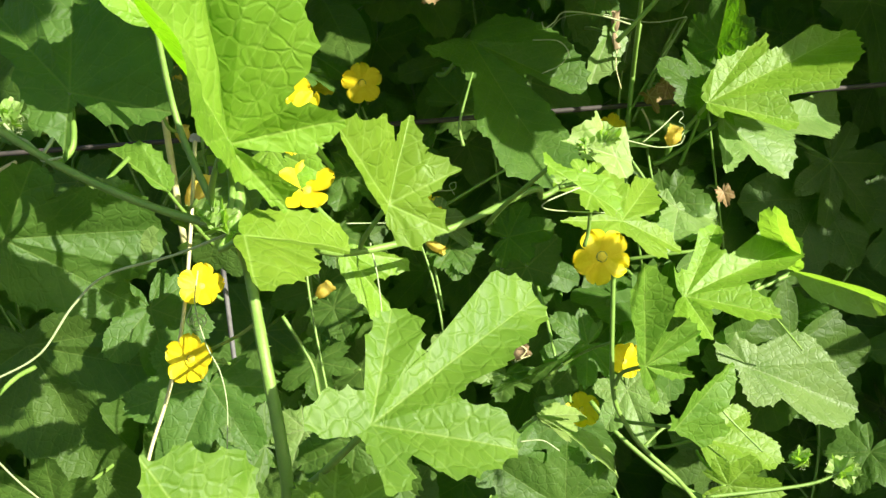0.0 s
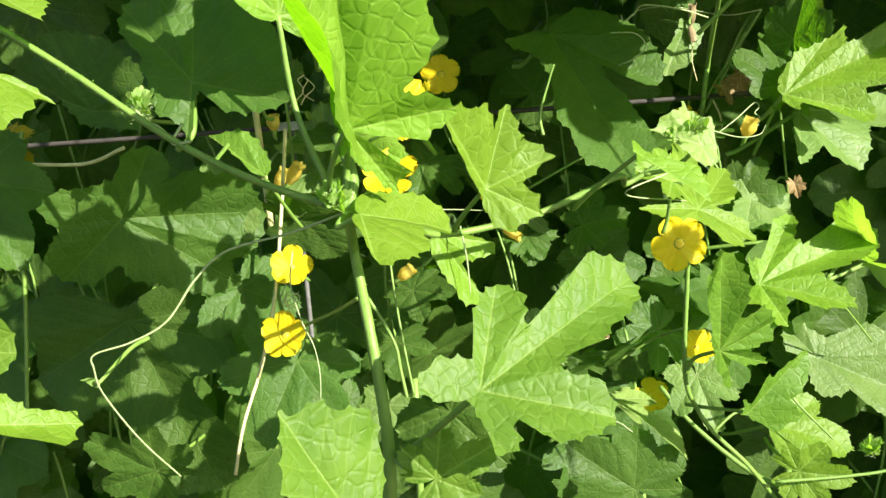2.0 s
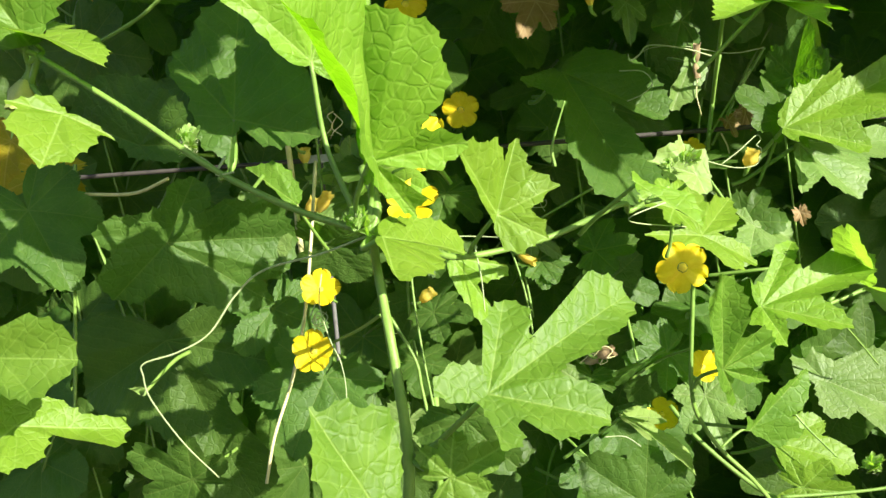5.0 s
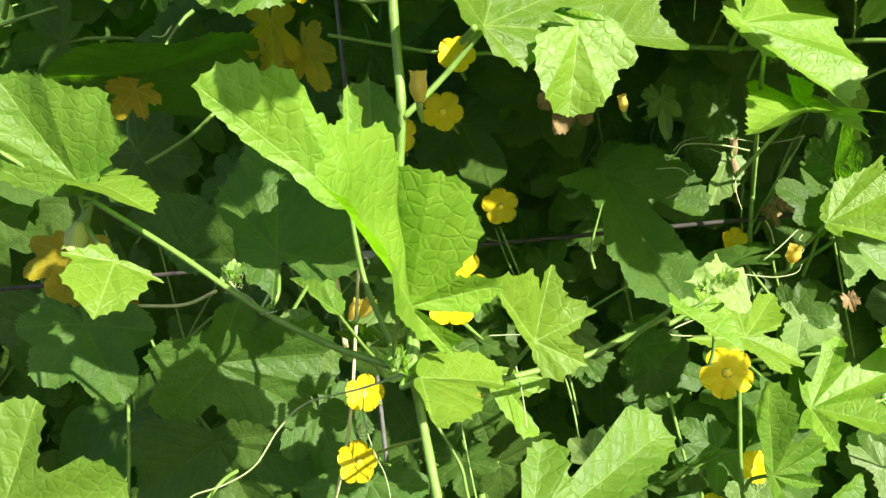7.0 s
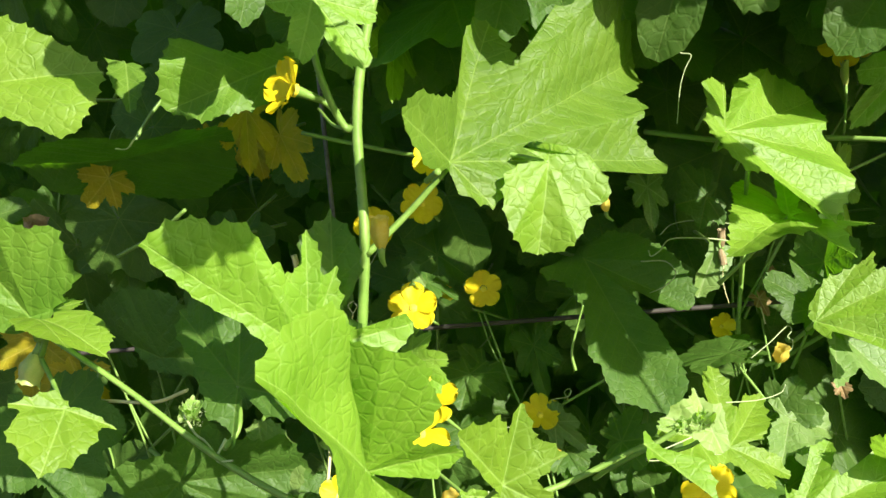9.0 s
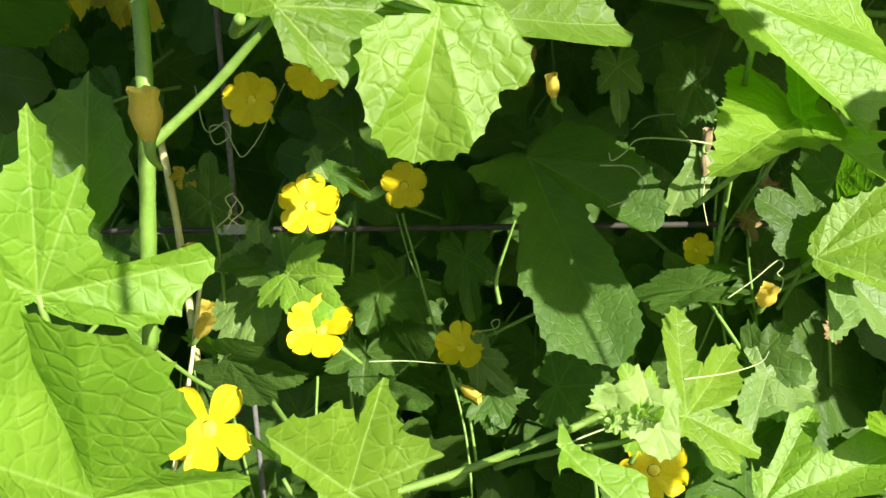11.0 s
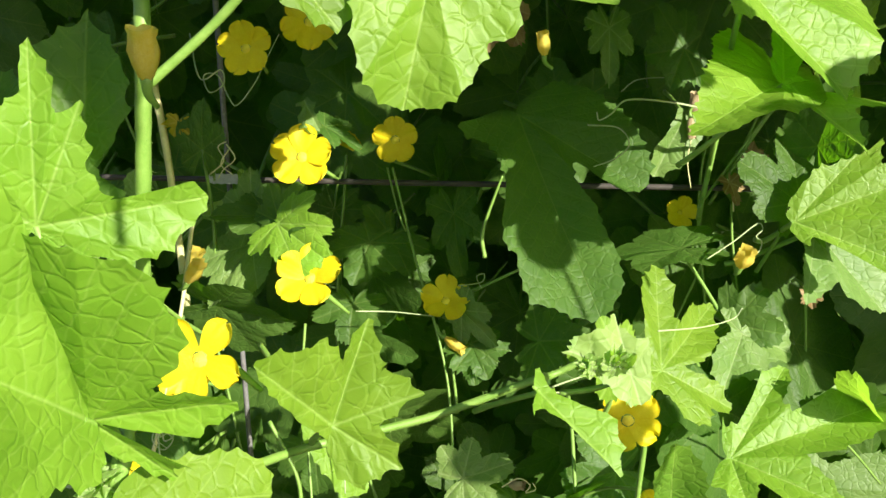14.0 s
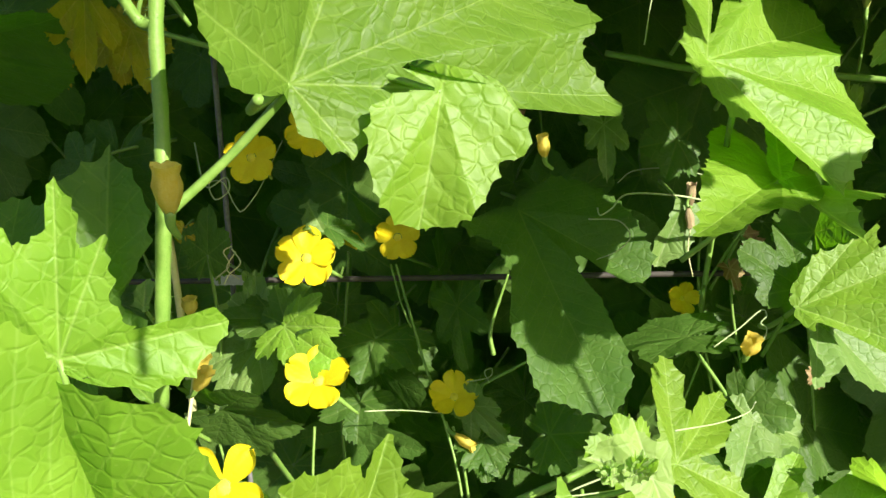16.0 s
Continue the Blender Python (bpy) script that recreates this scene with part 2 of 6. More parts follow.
def blade_mesh(shape, length, wide, fold, droop, seed, around=208, rings=12, given=None, slim=0.3, core=0.4):
    """A lobed, toothed leaf blade: junction at the origin, tip along y, upper side along z. given: (angle, length) of its lobes."""
    rng = np.random.default_rng(seed)
    if given:
        lobes = [(a, l, 68 * (w or slim)) for a, l, w in given]
    else:
        lobes, core = SHAPES[shape]
        lobes = [(a + rng.normal(0, 3.0), l * rng.normal(1, 0.05), w * rng.normal(1, 0.06)) if a else (a, l, w) for a, l, w in lobes]
    sinus, taper = (162, 7) if given else (158, 20)
    th = np.radians(np.linspace(-sinus - 14, sinus + 14, around))
    off = np.stack([np.abs(np.angle(np.exp(1j * (th - np.radians(a))))) for a, _, _ in lobes])
    gap = (off - np.radians([[w] for _, _, w in lobes])).min(axis=0)
    span = np.array([l for _, l, _ in lobes])[np.argmin(off, axis=0)]
    r = np.minimum(core, 0.8 * span) * np.clip(1 - (np.degrees(gap) - 9) / 26, 0.12, 1)
    for (a, l, w), d in zip(lobes, off):
        q = d / np.radians(w)
        # wedge that broadens outwards, with a blunt pointed end and steep flanks down to the notch
        end = l * (1 - 0.05 * np.clip(q, 0, 1) - 0.29 * np.clip(q, 0, 1) ** 2.3)
        r = np.maximum(r, end - np.maximum(end - core * 0.9, 0.05) * np.clip((np.degrees(d) - w) / 6.5, 0, 40))
    r = np.convolve(np.pad(r, 2, mode="edge"), [0.08, 0.2, 0.44, 0.2, 0.08], "valid")
    dirs = np.radians([a for a, _, _ in lobes])
    owner = np.argmin(np.abs(np.angle(np.exp(1j * (th[:, None] - dirs[None, :])))), axis=1)
    # close the blade towards the petiole
    edge = np.clip((np.radians(sinus + 14) - np.abs(th)) / np.radians(taper), 0, 1)
    r = r * (0.10 + 0.90 * np.sqrt(edge))
    # teeth along the margin, by length of margin
    x, y = r * np.sin(th), r * np.cos(th)
    run = np.concatenate([[0], np.cumsum(np.hypot(np.diff(x), np.diff(y)))]) * length
    run = run + 0.0016 * np.sin(run * 420 + rng.uniform(0, 6)) + 0.0030 * np.sin(run * 150 + rng.uniform(0, 6))
    pitch = 0.0046
    saw = (run / pitch + rng.uniform()) % 1.0
    big = (run / (pitch * 3.3) + rng.uniform()) % 1.0
    coarse = np.clip(1 - 2 * np.abs(big - 0.5), 0, 1) - 0.5
    amp = 0.0009 / length * (0.5 + 1.1 * np.sin(run / pitch * 0.9 + rng.uniform(0, 6)) ** 2)
    r = r * (1 + 0.07 * coarse * np.clip(r / core - 0.9, 0, 1)) + amp * (1.9 * np.clip(1 - 2.8 * np.minimum(saw, 1 - saw), 0, 1) ** 1.3 - 0.5) * edge
    fr = np.linspace(0, 1, rings + 1)[1:] ** 0.9
    X = (fr[:, None] * (r * np.sin(th))[None, :]) * length * wide
    Y = (fr[:, None] * (r * np.cos(th))[None, :]) * length
    R = np.hypot(X, Y) / length
    ph = rng.uniform(0, 6, 6)
    Z = fold * np.abs(X) - droop * length * R ** 2
    near = np.abs(np.angle(np.exp(1j * (th[:, None] - dirs[None, :])))).min(axis=1)
    Z += length * 0.17 * (np.sqrt(np.minimum(near, 0.42) ** 2 + 0.003) - 0.055)[None, :] * R
    Z += length * 0.030 * R * np.sin(X / length * 7 + ph[0]) * np.cos(Y / length * 6 + ph[1])
    Z += length * 0.045 * R ** 3 * np.sin(th[None, :] * 5 + ph[2]) + length * 0.016 * R ** 2 * np.sin(th[None, :] * 13 + ph[3])
    verts = [(0.0, 0.0, 0.0)] + [(X[i, j], Y[i, j], Z[i, j]) for i in range(rings) for j in range(around)]
    faces = [(0, 1 + j + 1, 1 + j) for j in range(around - 1)]
    sect = [owner[j] for j in range(around - 1)]
    for i in range(rings - 1):
        a, b = 1 + i * around, 1 + (i + 1) * around
        faces += [(a + j, a + j + 1, b + j + 1, b + j) for j in range(around - 1)]
        sect += [owner[j] for j in range(around - 1)]
    me = mesh_of("blade", verts, faces)
    co = np.array(verts)
    loop_v = np.empty(len(me.loops), int)
    me.loops.foreach_get("vertex_index", loop_v)
    counts = np.array([len(f) for f in faces])
    ang = np.repeat(dirs[np.array(sect)], counts)
    px, py = co[loop_v, 0] / wide, co[loop_v, 1]
    uv = me.uv_layers.new(name="blade")
    uv.data.foreach_set("uv", np.stack([px, py], 1).ravel())
    along, across = px * np.sin(ang) + py * np.cos(ang), px * np.cos(ang) - py * np.sin(ang)
    uv2 = me.uv_layers.new(name="lobe")
    uv2.data.foreach_set("uv", np.stack([along, across], 1).ravel())
    return me


def margin_mesh(margin, length, fold, droop, seed, around=520, rings=14):
    """A blade with lobes of its own: junction at the origin, tip along y, upper side along z.
    margin: angle from the tip and reach of each lobe end and notch, in order round the blade."""
    rng = np.random.default_rng(seed)
    ang = np.radians([a for a, _ in margin])
    reach = np.array([q for _, q in margin], float) * length
    c = np.stack([reach * np.sin(ang), reach * np.cos(ang)], 1)
    if np.sum(c[:, 0] * np.roll(c[:, 1], -1) - c[:, 1] * np.roll(c[:, 0], -1)) > 0:
        c, ang, reach = c[::-1], ang[::-1], reach[::-1]
    # main veins run to the ends that stand out from the notches beside them
    n = len(c)
    tips = [i for i in range(n) if reach[i] > 0.34 * length and reach[i] == max(reach[(i + k) % n] for k in range(-2, 3))]
    dirs = np.sort(ang[tips]) if tips else np.array([0.0])
    dirs = np.array([d for q, d in enumerate(dirs) if q == 0 or d - dirs[q - 1] > 0.24])
    near = np.roll(c, -1, axis=0)
    c = np.stack([0.9 * c + 0.1 * near, 0.1 * c + 0.9 * near], 1).reshape(-1, 2)
    ring = np.vstack([c, c[:1]])
    run = np.concatenate([[0], np.cumsum(np.hypot(*np.diff(ring, axis=0).T))])
    at = np.linspace(0, run[-1], around, endpoint=False)
    x, y = np.interp(at, run, ring[:, 0]), np.interp(at, run, ring[:, 1])
    tx, ty = np.roll(x, -1) - np.roll(x, 1), np.roll(y, -1) - np.roll(y, 1)
    h = np.hypot(tx, ty) + 1e-9
    # sharp little teeth with hollow arcs between them, unevenly spaced
    teeth = max(8, int(run[-1] / 0.0074))
    place = np.sort((np.arange(teeth) + rng.uniform(-0.28, 0.28, teeth)) / teeth) * run[-1]
    size = rng.uniform(0.4, 1.25, teeth)
    gap = np.abs(at[:, None] - place[None, :])
    gap = np.minimum(gap, run[-1] - gap)
    k = gap.argmin(axis=1)
    out = 0.0027 * min(1.0, 0.35 + length / 0.08) * size[k] * (np.exp(-gap.min(axis=1) / 0.0014) - 0.3)
    x, y = x - ty / h * out, y + tx / h * out
    # the blade spreads from its junction without lying over itself
    turn = np.unwrap(np.arctan2(x, y))
    turn = np.maximum.accumulate(turn) + np.arange(around) * 1e-5
    turn = np.minimum(turn, turn[0] + 2 * math.pi - 1e-4 * np.arange(around, 0, -1) / around)
    rim = np.hypot(x, y)
    soft = np.minimum(np.convolve(np.pad(rim, 20, mode="wrap"), np.full(41, 1 / 41), "valid"), rim * 1.04)
    fr = np.linspace(0, 1, rings + 1)[1:] ** 0.85
    outer = fr[:, None] ** 2
    far = fr[:, None] * (outer * rim[None, :] + (1 - outer) * soft[None, :])
    # inwards the spokes spread evenly, however crowded they are at the rim
    even = turn - np.arange(around) * 2 * math.pi / around
    even = np.convolve(np.pad(even, 45, mode="wrap"), np.full(91, 1 / 91), "valid") + np.arange(around) * 2 * math.pi / around
    spoke = outer * turn[None, :] + (1 - outer) * even[None, :]
    X, Y = far * np.sin(spoke), far * np.cos(spoke)
    R = np.hypot(X, Y) / length
    th = np.arctan2(X, Y)
    ph = rng.uniform(0, 6, 8)
    side = np.abs(np.angle(np.exp(1j * (th[..., None] - dirs)))).min(axis=-1)
    Z = fold * np.abs(X) - droop * length * R ** 2
    Z += length * 0.42 * (np.sqrt(np.minimum(side, 0.40) ** 2 + 0.003) - 0.13) * R
    Z += length * 0.030 * R * np.sin(X / length * 6 + ph[0]) * np.cos(Y / length * 5 + ph[1])
    Z += 0.0004 * np.minimum(R * 2, 1) * np.sin(X * 260 + ph[4] + 1.5 * np.sin(Y * 120)) * np.sin(Y * 240 + ph[5] + 1.5 * np.sin(X * 140))
    Z += length * 0.022 * R ** 3 * np.sin(th * 7 + ph[2]) + length * 0.010 * R ** 2 * np.sin(th * 17 + ph[3])
    verts = [(0.0, 0.0, 0.0)] + [(X[i, j], Y[i, j], Z[i, j]) for i in range(rings) for j in range(around)]
    nxt = [(j + 1) % around for j in range(around)]
    owner = np.argmin(np.abs(np.angle(np.exp(1j * (turn[:, None] - dirs[None, :])))), axis=1)
    faces = [(0, 1 + nxt[j], 1 + j) for j in range(around)]
    for i in range(rings - 1):
        a, b = 1 + i * around, 1 + (i + 1) * around
        faces += [(a + j, a + nxt[j], b + nxt[j], b + j) for j in range(around)]
    me = mesh_of("blade", verts, faces)
    vein_maps(me, np.array(verts), faces, dirs[np.tile(owner, rings)])
    return me


def vein_maps(me, co, faces, towards):
    """The blade's own plan, and the plan along and across the lobe that each face belongs to."""
    loop_v = np.empty(len(me.loops), int)
    me.loops.foreach_get("vertex_index", loop_v)
    ang = np.repeat(towards, [len(f) for f in faces])
    px, py = co[loop_v, 0], co[loop_v, 1]
    me.uv_layers.new(name="blade").data.foreach_set("uv", np.stack([px, py], 1).ravel())
    along, across = px * np.sin(ang) + py * np.cos(ang), px * np.cos(ang) - py * np.sin(ang)
    me.uv_layers.new(name="lobe").data.foreach_set("uv", np.stack([along, across], 1).ravel())


leaf_count = [0]
FRONT = []  # middles and tips of the sunlit leaves
STEM = 0.74


def frame_of(junction, tip, facing):
    j, t, n = Vector(junction), Vector(tip), Vector(facing)
    y = (t - j).normalized()
    z = (n - y * n.dot(y)).normalized()
    x = y.cross(z)
    m = Matrix((x, y, z)).transposed().to_4x4()
    m.translation = j
    return m, (t - j).length


def leaf(parent, junction, tip, facing, wide, shape, material, fold, droop, root=None, label="", lobes=None, slim=0.3, core=0.4, margin=None):
    """One leaf with its petiole."""
    leaf_count[0] += 1
    if material in (young_leaf, pale_leaf, summer_leaf):
        FRONT.extend(Vector(junction).lerp(Vector(tip), u) for u in (0.0, 0.5, 1.0))
        if margin:
            m, length = frame_of(junction, tip, facing)
            FRONT.extend(m @ (Vector((math.sin(radians(a)), math.cos(radians(a)), 0)) * (0.8 * q * length)) for a, q in margin[::4])
    m, length = frame_of(junction, tip, facing)
    seed = leaf_count[0] * 17 + 3
    around, rings = (640, 13) if length > 0.05 else (400, 9)
    if margin:
        blade = margin_mesh(margin, length, fold, droop, seed, 560 if length > 0.05 else 360)
    else:
        blade = blade_mesh(shape, length, wide, fold, droop, seed, around, rings, lobes, slim, core)
    ob = part("leaf", blade, material, parent, label, m)
    rng = random.Random(seed)
    if root is None:
        reach = min(length, 0.04)
        end = Vector((rng.uniform(-0.010, 0.010), -reach * 0.6, -reach * 1.3))
    else:
        end = m.inverted() @ Vector(root)
    mid = end * 0.5 + Vector((0, -0.004, -length * 0.10 - 0.003))
    r = 0.0010 + length * 0.0055
    path = smooth_path([(0, 0, -0.0004), mid, end], 6)
    v, f = tube_data(path, np.linspace(r * 0.85, r * 1.1, len(path)), 7)
    part("petiole", mesh_of("petiole", v, f), green_stem, ob, "", m)
    return ob


def stem(parent, points, r0, r1, material, prickly=0, name="stem", label=""):
    """A rounded, slightly ridged stem or tendril through the points, with prickles where it has them."""
    path = smooth_path(points, 9)
    n = len(path)
    swell = 1 + 0.03 * np.sin(np.arange(n) * 1.3) + 0.02 * np.sin(np.arange(n) * 3.1)
    r0, r1 = r0 * STEM, r1 * STEM
    v, f = tube_data(path, np.linspace(r0, r1, n) * swell, 10 if r0 > 0.0014 else 6, 0.05 if r0 > 0.0014 else 0.0)
    if prickly:
        rng = random.Random(int(abs(points[0][0]) * 1e5))
        for i in range(n - 1):
            for _ in range(3):
                c = Vector(path[i]).lerp(Vector(path[i + 1]), rng.random())
                axis = Vector(path[i + 1] - path[i]).normalized()
                out = axis.cross(Vector((rng.uniform(-1, 1), rng.uniform(-1, 1), rng.uniform(-1, 1)))).normalized()
                side = axis.cross(out)
                r = r0 + (r1 - r0) * i / n
                b, w = len(v), 0.00022
                base = c + out * r * 0.8
                v += [base + axis * w, base - axis * w, base + side * w, c + out * (r + rng.uniform(0.0008, 0.0019)) + axis * 0.0005]
                f += [(b, b + 2, b + 3), (b + 2, b + 1, b + 3), (b + 1, b, b + 3)]
    ob = part(name, mesh_of(name, v, f), material, parent, label, Matrix.Identity(4))
    return ob


def petal_mesh(radius, cup, seed, wide=1.0):
    """A broad ruffled petal that grows along y from the flower's middle."""
    rng = np.random.default_rng(seed)
    nu, nv = 13, 12
    verts, faces = [], []
    ph = rng.uniform(0, 6, 3)
    for i in range(nv + 1):
        t = i / nv
        w = wide * radius * (0.17 + 0.29 * math.sin(min(t * 1.4, 1.0) * math.pi / 2) ** 1.3) * (1.0 if t < 0.62 else math.sqrt(max(0.02, 1 - ((t - 0.62) / 0.39) ** 2)))
        for j in range(nu):
            u = -1 + 2 * j / (nu - 1)
            y = radius * (0.10 + 0.90 * t) - radius * 0.07 * math.exp(-(u / 0.22) ** 2) * t ** 6
            z = radius * (cup * 0.9 * t - 0.16 * t * t + 0.10 * u * u * t + 0.05 * t * t * math.sin(u * 5 + ph[0]) - 0.04 * math.exp(-(u / 0.12) ** 2) * t)
            verts.append((u * w, y, z + radius * 0.03 * t ** 2 * math.sin(u * 11 + ph[1])))
    for i in range(nv):
        for j in range(nu - 1):
            a = i * nu + j
            faces.append((a, a + 1, a + nu + 1, a + nu))
    return mesh_of("petal", verts, faces)


flower_count = [0]


def flower(parent, place, facing, radius, cup, label="", wide=1.0):
    """A yellow gourd flower: column in the middle, five petals, green calyx and a bit of stalk."""
    flower_count[0] += 1
    rng = random.Random(flower_count[0] * 31)
    m = Matrix.Translation(place) @ Vector(facing).to_track_quat("Z", "Y").to_matrix().to_4x4() @ pose(0, 0, 0, 0, 0, rng.uniform(0, 72))
    v, f = [], []
    n = 10
    prof = [(0.20, -0.10), (0.20, -0.01), (0.16, 0.02), (0.12, 0.06), (0.06, 0.09), (0.0, 0.10)]
    for r, z in prof[:-1]:
        v += [(radius * r * math.cos(2 * math.pi * q / n) * (1 + 0.14 * (q % 2)), radius * r * math.sin(2 * math.pi * q / n) * (1 + 0.14 * (q % 2)), radius * z) for q in range(n)]
    for i in range(len(prof) - 2):
        f += [(i * n + q, i * n + (q + 1) % n, (i + 1) * n + (q + 1) % n, (i + 1) * n + q) for q in range(n)]
    v.append((0, 0, radius * 0.10))
    f += [((len(prof) - 2) * n + q, (len(prof) - 2) * n + (q + 1) % n, len(v) - 1) for q in range(n)]
    ob = part("flower", mesh_of("flower_heart", v, f), petal_heart, parent, label or "open yellow five-petalled gourd flower on a green stalk", m)
    petals = [petal_mesh(radius, cup, flower_count[0] * 7 + q, wide) for q in range(2)]
    for q in range(5):
        part("petal", petals[q % 2], petal_yellow, ob, "", m @ pose(0, 0, radius * 0.004 * (q % 2), rng.uniform(-7, 7), rng.uniform(-5, 5), 72 * q + rng.uniform(-5, 5)))
    path = smooth_path([(0, 0, radius * 0.02), (0, 0, -radius * 0.5), (0.1 * radius, -0.15 * radius, -radius * 1.2), (0.1 * radius, -0.8 * radius, -radius * 2.0)], 5)
    v, f = tube_data(path, np.linspace(radius * 0.20, 0.0009, len(path)), 9)
    part("calyx", mesh_of("calyx", v, f), green_stem, ob, "", m)
    return ob


def bud(parent, place, axis, length, radius, material):
    """A closed or withered flower: pleated spindle with a ragged mouth and a green foot."""
    m = Matrix.Translation(place) @ Vector(axis).to_track_quat("Z", "Y").to_matrix().to_4x4()
    rng = random.Random(int(length * 1e5 + radius * 1e6))
    v, f = [], []
    n, rows = 15, 12
    for i in range(rows + 1):
        t = i / rows
        r = radius * (0.35 + 0.75 * math.sin(min(1.0, t * 1.5) * math.pi / 2) - 0.55 * max(0.0, t - 0.45) + 0.25 * max(0.0, t - 0.85) * 6)
        for q in range(n):
            w = 2 * math.pi * q / n + 0.6 * t
            rr = r * (1 + 0.16 * math.sin(5 * w) + rng.uniform(-0.05, 0.05))
            v.append((rr * math.cos(w), rr * math.sin(w), length * (t - 0.5) + (rng.uniform(-0.06, 0.10) * length if i == rows else 0)))
    for i in range(rows):
        f += [(i * n + q, i * n + (q + 1) % n, (i + 1) * n + (q + 1) % n, (i + 1) * n + q) for q in range(n)]
    ob = part("flower_bud", mesh_of("flower_bud", v, f), material, parent, "closed wilting flower bud", m)
    path = smooth_path([(0, 0, -length * 0.42), (0, 0, -length * 0.75), (0.002, 0.003, -length * 1.1)], 4)
    v, f = tube_data(path, np.linspace(radius * 0.5, 0.0008, len(path)), 8)
    part("calyx", mesh_of("calyx", v, f), green_stem, ob, "", m)
    return ob

# ---- ground and fence ----
gv, gf = [], []
gn = 60
for i in range(gn + 1):
    for q in range(gn + 1):
        u, w = -1 + 2 * i / gn, -1 + 2 * q / gn
        gx, gy = 60 * u * abs(u) ** 1.6 , 60 * w * abs(w) ** 1.6 + 0.5
        gv.append((gx, gy, 0.02 * noise.noise(Vector((gx * 2, gy * 2, 0))) + 0.008 * noise.noise(Vector((gx * 11, gy * 11, 3)))))
for i in range(gn):
    for q in range(gn):
        a = i * (gn + 1) + q
        gf.append((a, a + gn + 1, a + gn + 2, a + 1))
ground = new("ground", mesh_of("ground", gv, gf))
ground.data.materials.append(soil)
tagged(ground, "bare brown garden soil under the vines", "ground", kind="structure")

fence = new("wire_fence")
fence.location = (0, 0.625, 0)
PLACED[fence] = Matrix.Translation((0, 0.625, 0))
tagged(fence, "welded grey steel wire fence panel overgrown with vines", "fence")
for i in range(-2, 3):
    fx = -0.177 + 0.6 * i
    wob = [(fx + 0.002 * math.sin(i * 3 + q), 0.625, 0.0 + 2.0 * q / 9) for q in range(10)]
    v, f = tube_data(smooth_path(wob, 3), np.full(28, 0.0019), 8)
    part("upright_wire", mesh_of("upright_wire", v, f), wire_steel, fence, "", Matrix.Identity(4))
# cross wires take the darkened colour in place of shade
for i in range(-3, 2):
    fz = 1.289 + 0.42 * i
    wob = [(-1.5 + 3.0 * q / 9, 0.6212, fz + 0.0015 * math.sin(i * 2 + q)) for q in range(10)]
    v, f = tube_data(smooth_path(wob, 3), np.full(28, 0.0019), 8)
    part("cross_wire", mesh_of("cross_wire", v, f), wire_shaded, fence, "", Matrix.Identity(4))

cv, cf = [], []
for q in range(9):
    cx, h, w = -0.189 + 0.003 * q, 0.0030 - 0.0009 * (q in (0, 8)) + 0.0004 * (q % 2), 0.0014
    cv += [(cx, 0.6180 - w, 1.289 - h), (cx, 0.6180 - w, 1.289 + h), (cx, 0.6180 + w, 1.289 + h), (cx, 0.6180 + w, 1.289 - h)]
for q in range(8):
    cf += [(4 * q + e, 4 * q + (e + 1) % 4, 4 * q + 4 + (e + 1) % 4, 4 * q + 4 + e) for e in range(4)]
cf += [(3, 2, 1, 0), (32, 33, 34, 35)]
part("clamp", mesh_of("clamp", cv, cf, False), clamp_steel, fence, "pale grey metal clamp on the wires", Matrix.Identity(4))

# ---- vines ----
centre_vine = vine("gourd_vine", "sunlit green gourd vine with lobed leaves and a prickly stem", (-0.06, 0.33, 1.0))
left_vine = vine("gourd_vine", "long gourd shoot with rounded shaded leaves and a swelling young fruit", (-0.24, 0.36, 1.1))
backleft_vine = vine("gourd_vine", "broad dark gourd leaves half in shade with a few yellowing ones", (-0.28, 0.52, 1.0))
top_vine = vine("gourd_vine", "thick upright gourd stem with large sunlit leaves and orange buds", (-0.08, 0.35, 1.25))
upright_vine = vine("gourd_vine", "gourd shoot with toothed sunlit leaves hanging before the wire fence", (0.15, 0.56, 1.0))
back_vine = vine("gourd_vine", "shaded gourd growth on the fence with yellow flowers on thin stalks", (-0.03, 0.56, 0.9))
right_vine = vine("gourd_vine", "creeping gourd shoot ending in a hairy crumpled growing tip", (0.04, 0.45, 1.2))
lowright_vine = vine("gourd_vine", "deeply lobed pale green gourd leaves along a low branching stem", (0.13, 0.52, 0.95))

# leaves
leaf(centre_vine, (-0.0723, 0.2754, 1.2922), (-0.0790, 0.2456, 1.3572), (0.1921, -0.8993, -0.3928), 1.00, "long", young_leaf, 0.05, 0.05, (-0.0790, 0.2923, 1.2618), margin=[(-178, 0.11), (163, 0.37), (158, 0.46), (151, 0.39), (133, 0.42), (123, 0.33), (123, 0.16), (139, 0.05), (97, 0.07), (110, 0.29), (108, 0.41), (103, 0.43), (99, 0.51), (92, 0.56), (85, 0.51), (76, 0.46), (72, 0.39), (66, 0.34), (60, 0.4), (57, 0.5), (58, 0.55), (52, 0.67), (46, 0.7), (42, 0.78), (36, 0.85), (34, 0.86), (28, 0.86), (20, 0.88), (12, 0.88), (3, 0.94), (0, 0.98), (-1, 0.82), (-1, 0.61), (-2, 0.41), (-4, 0.21), (-104, 0.04), (-153, 0.12)])
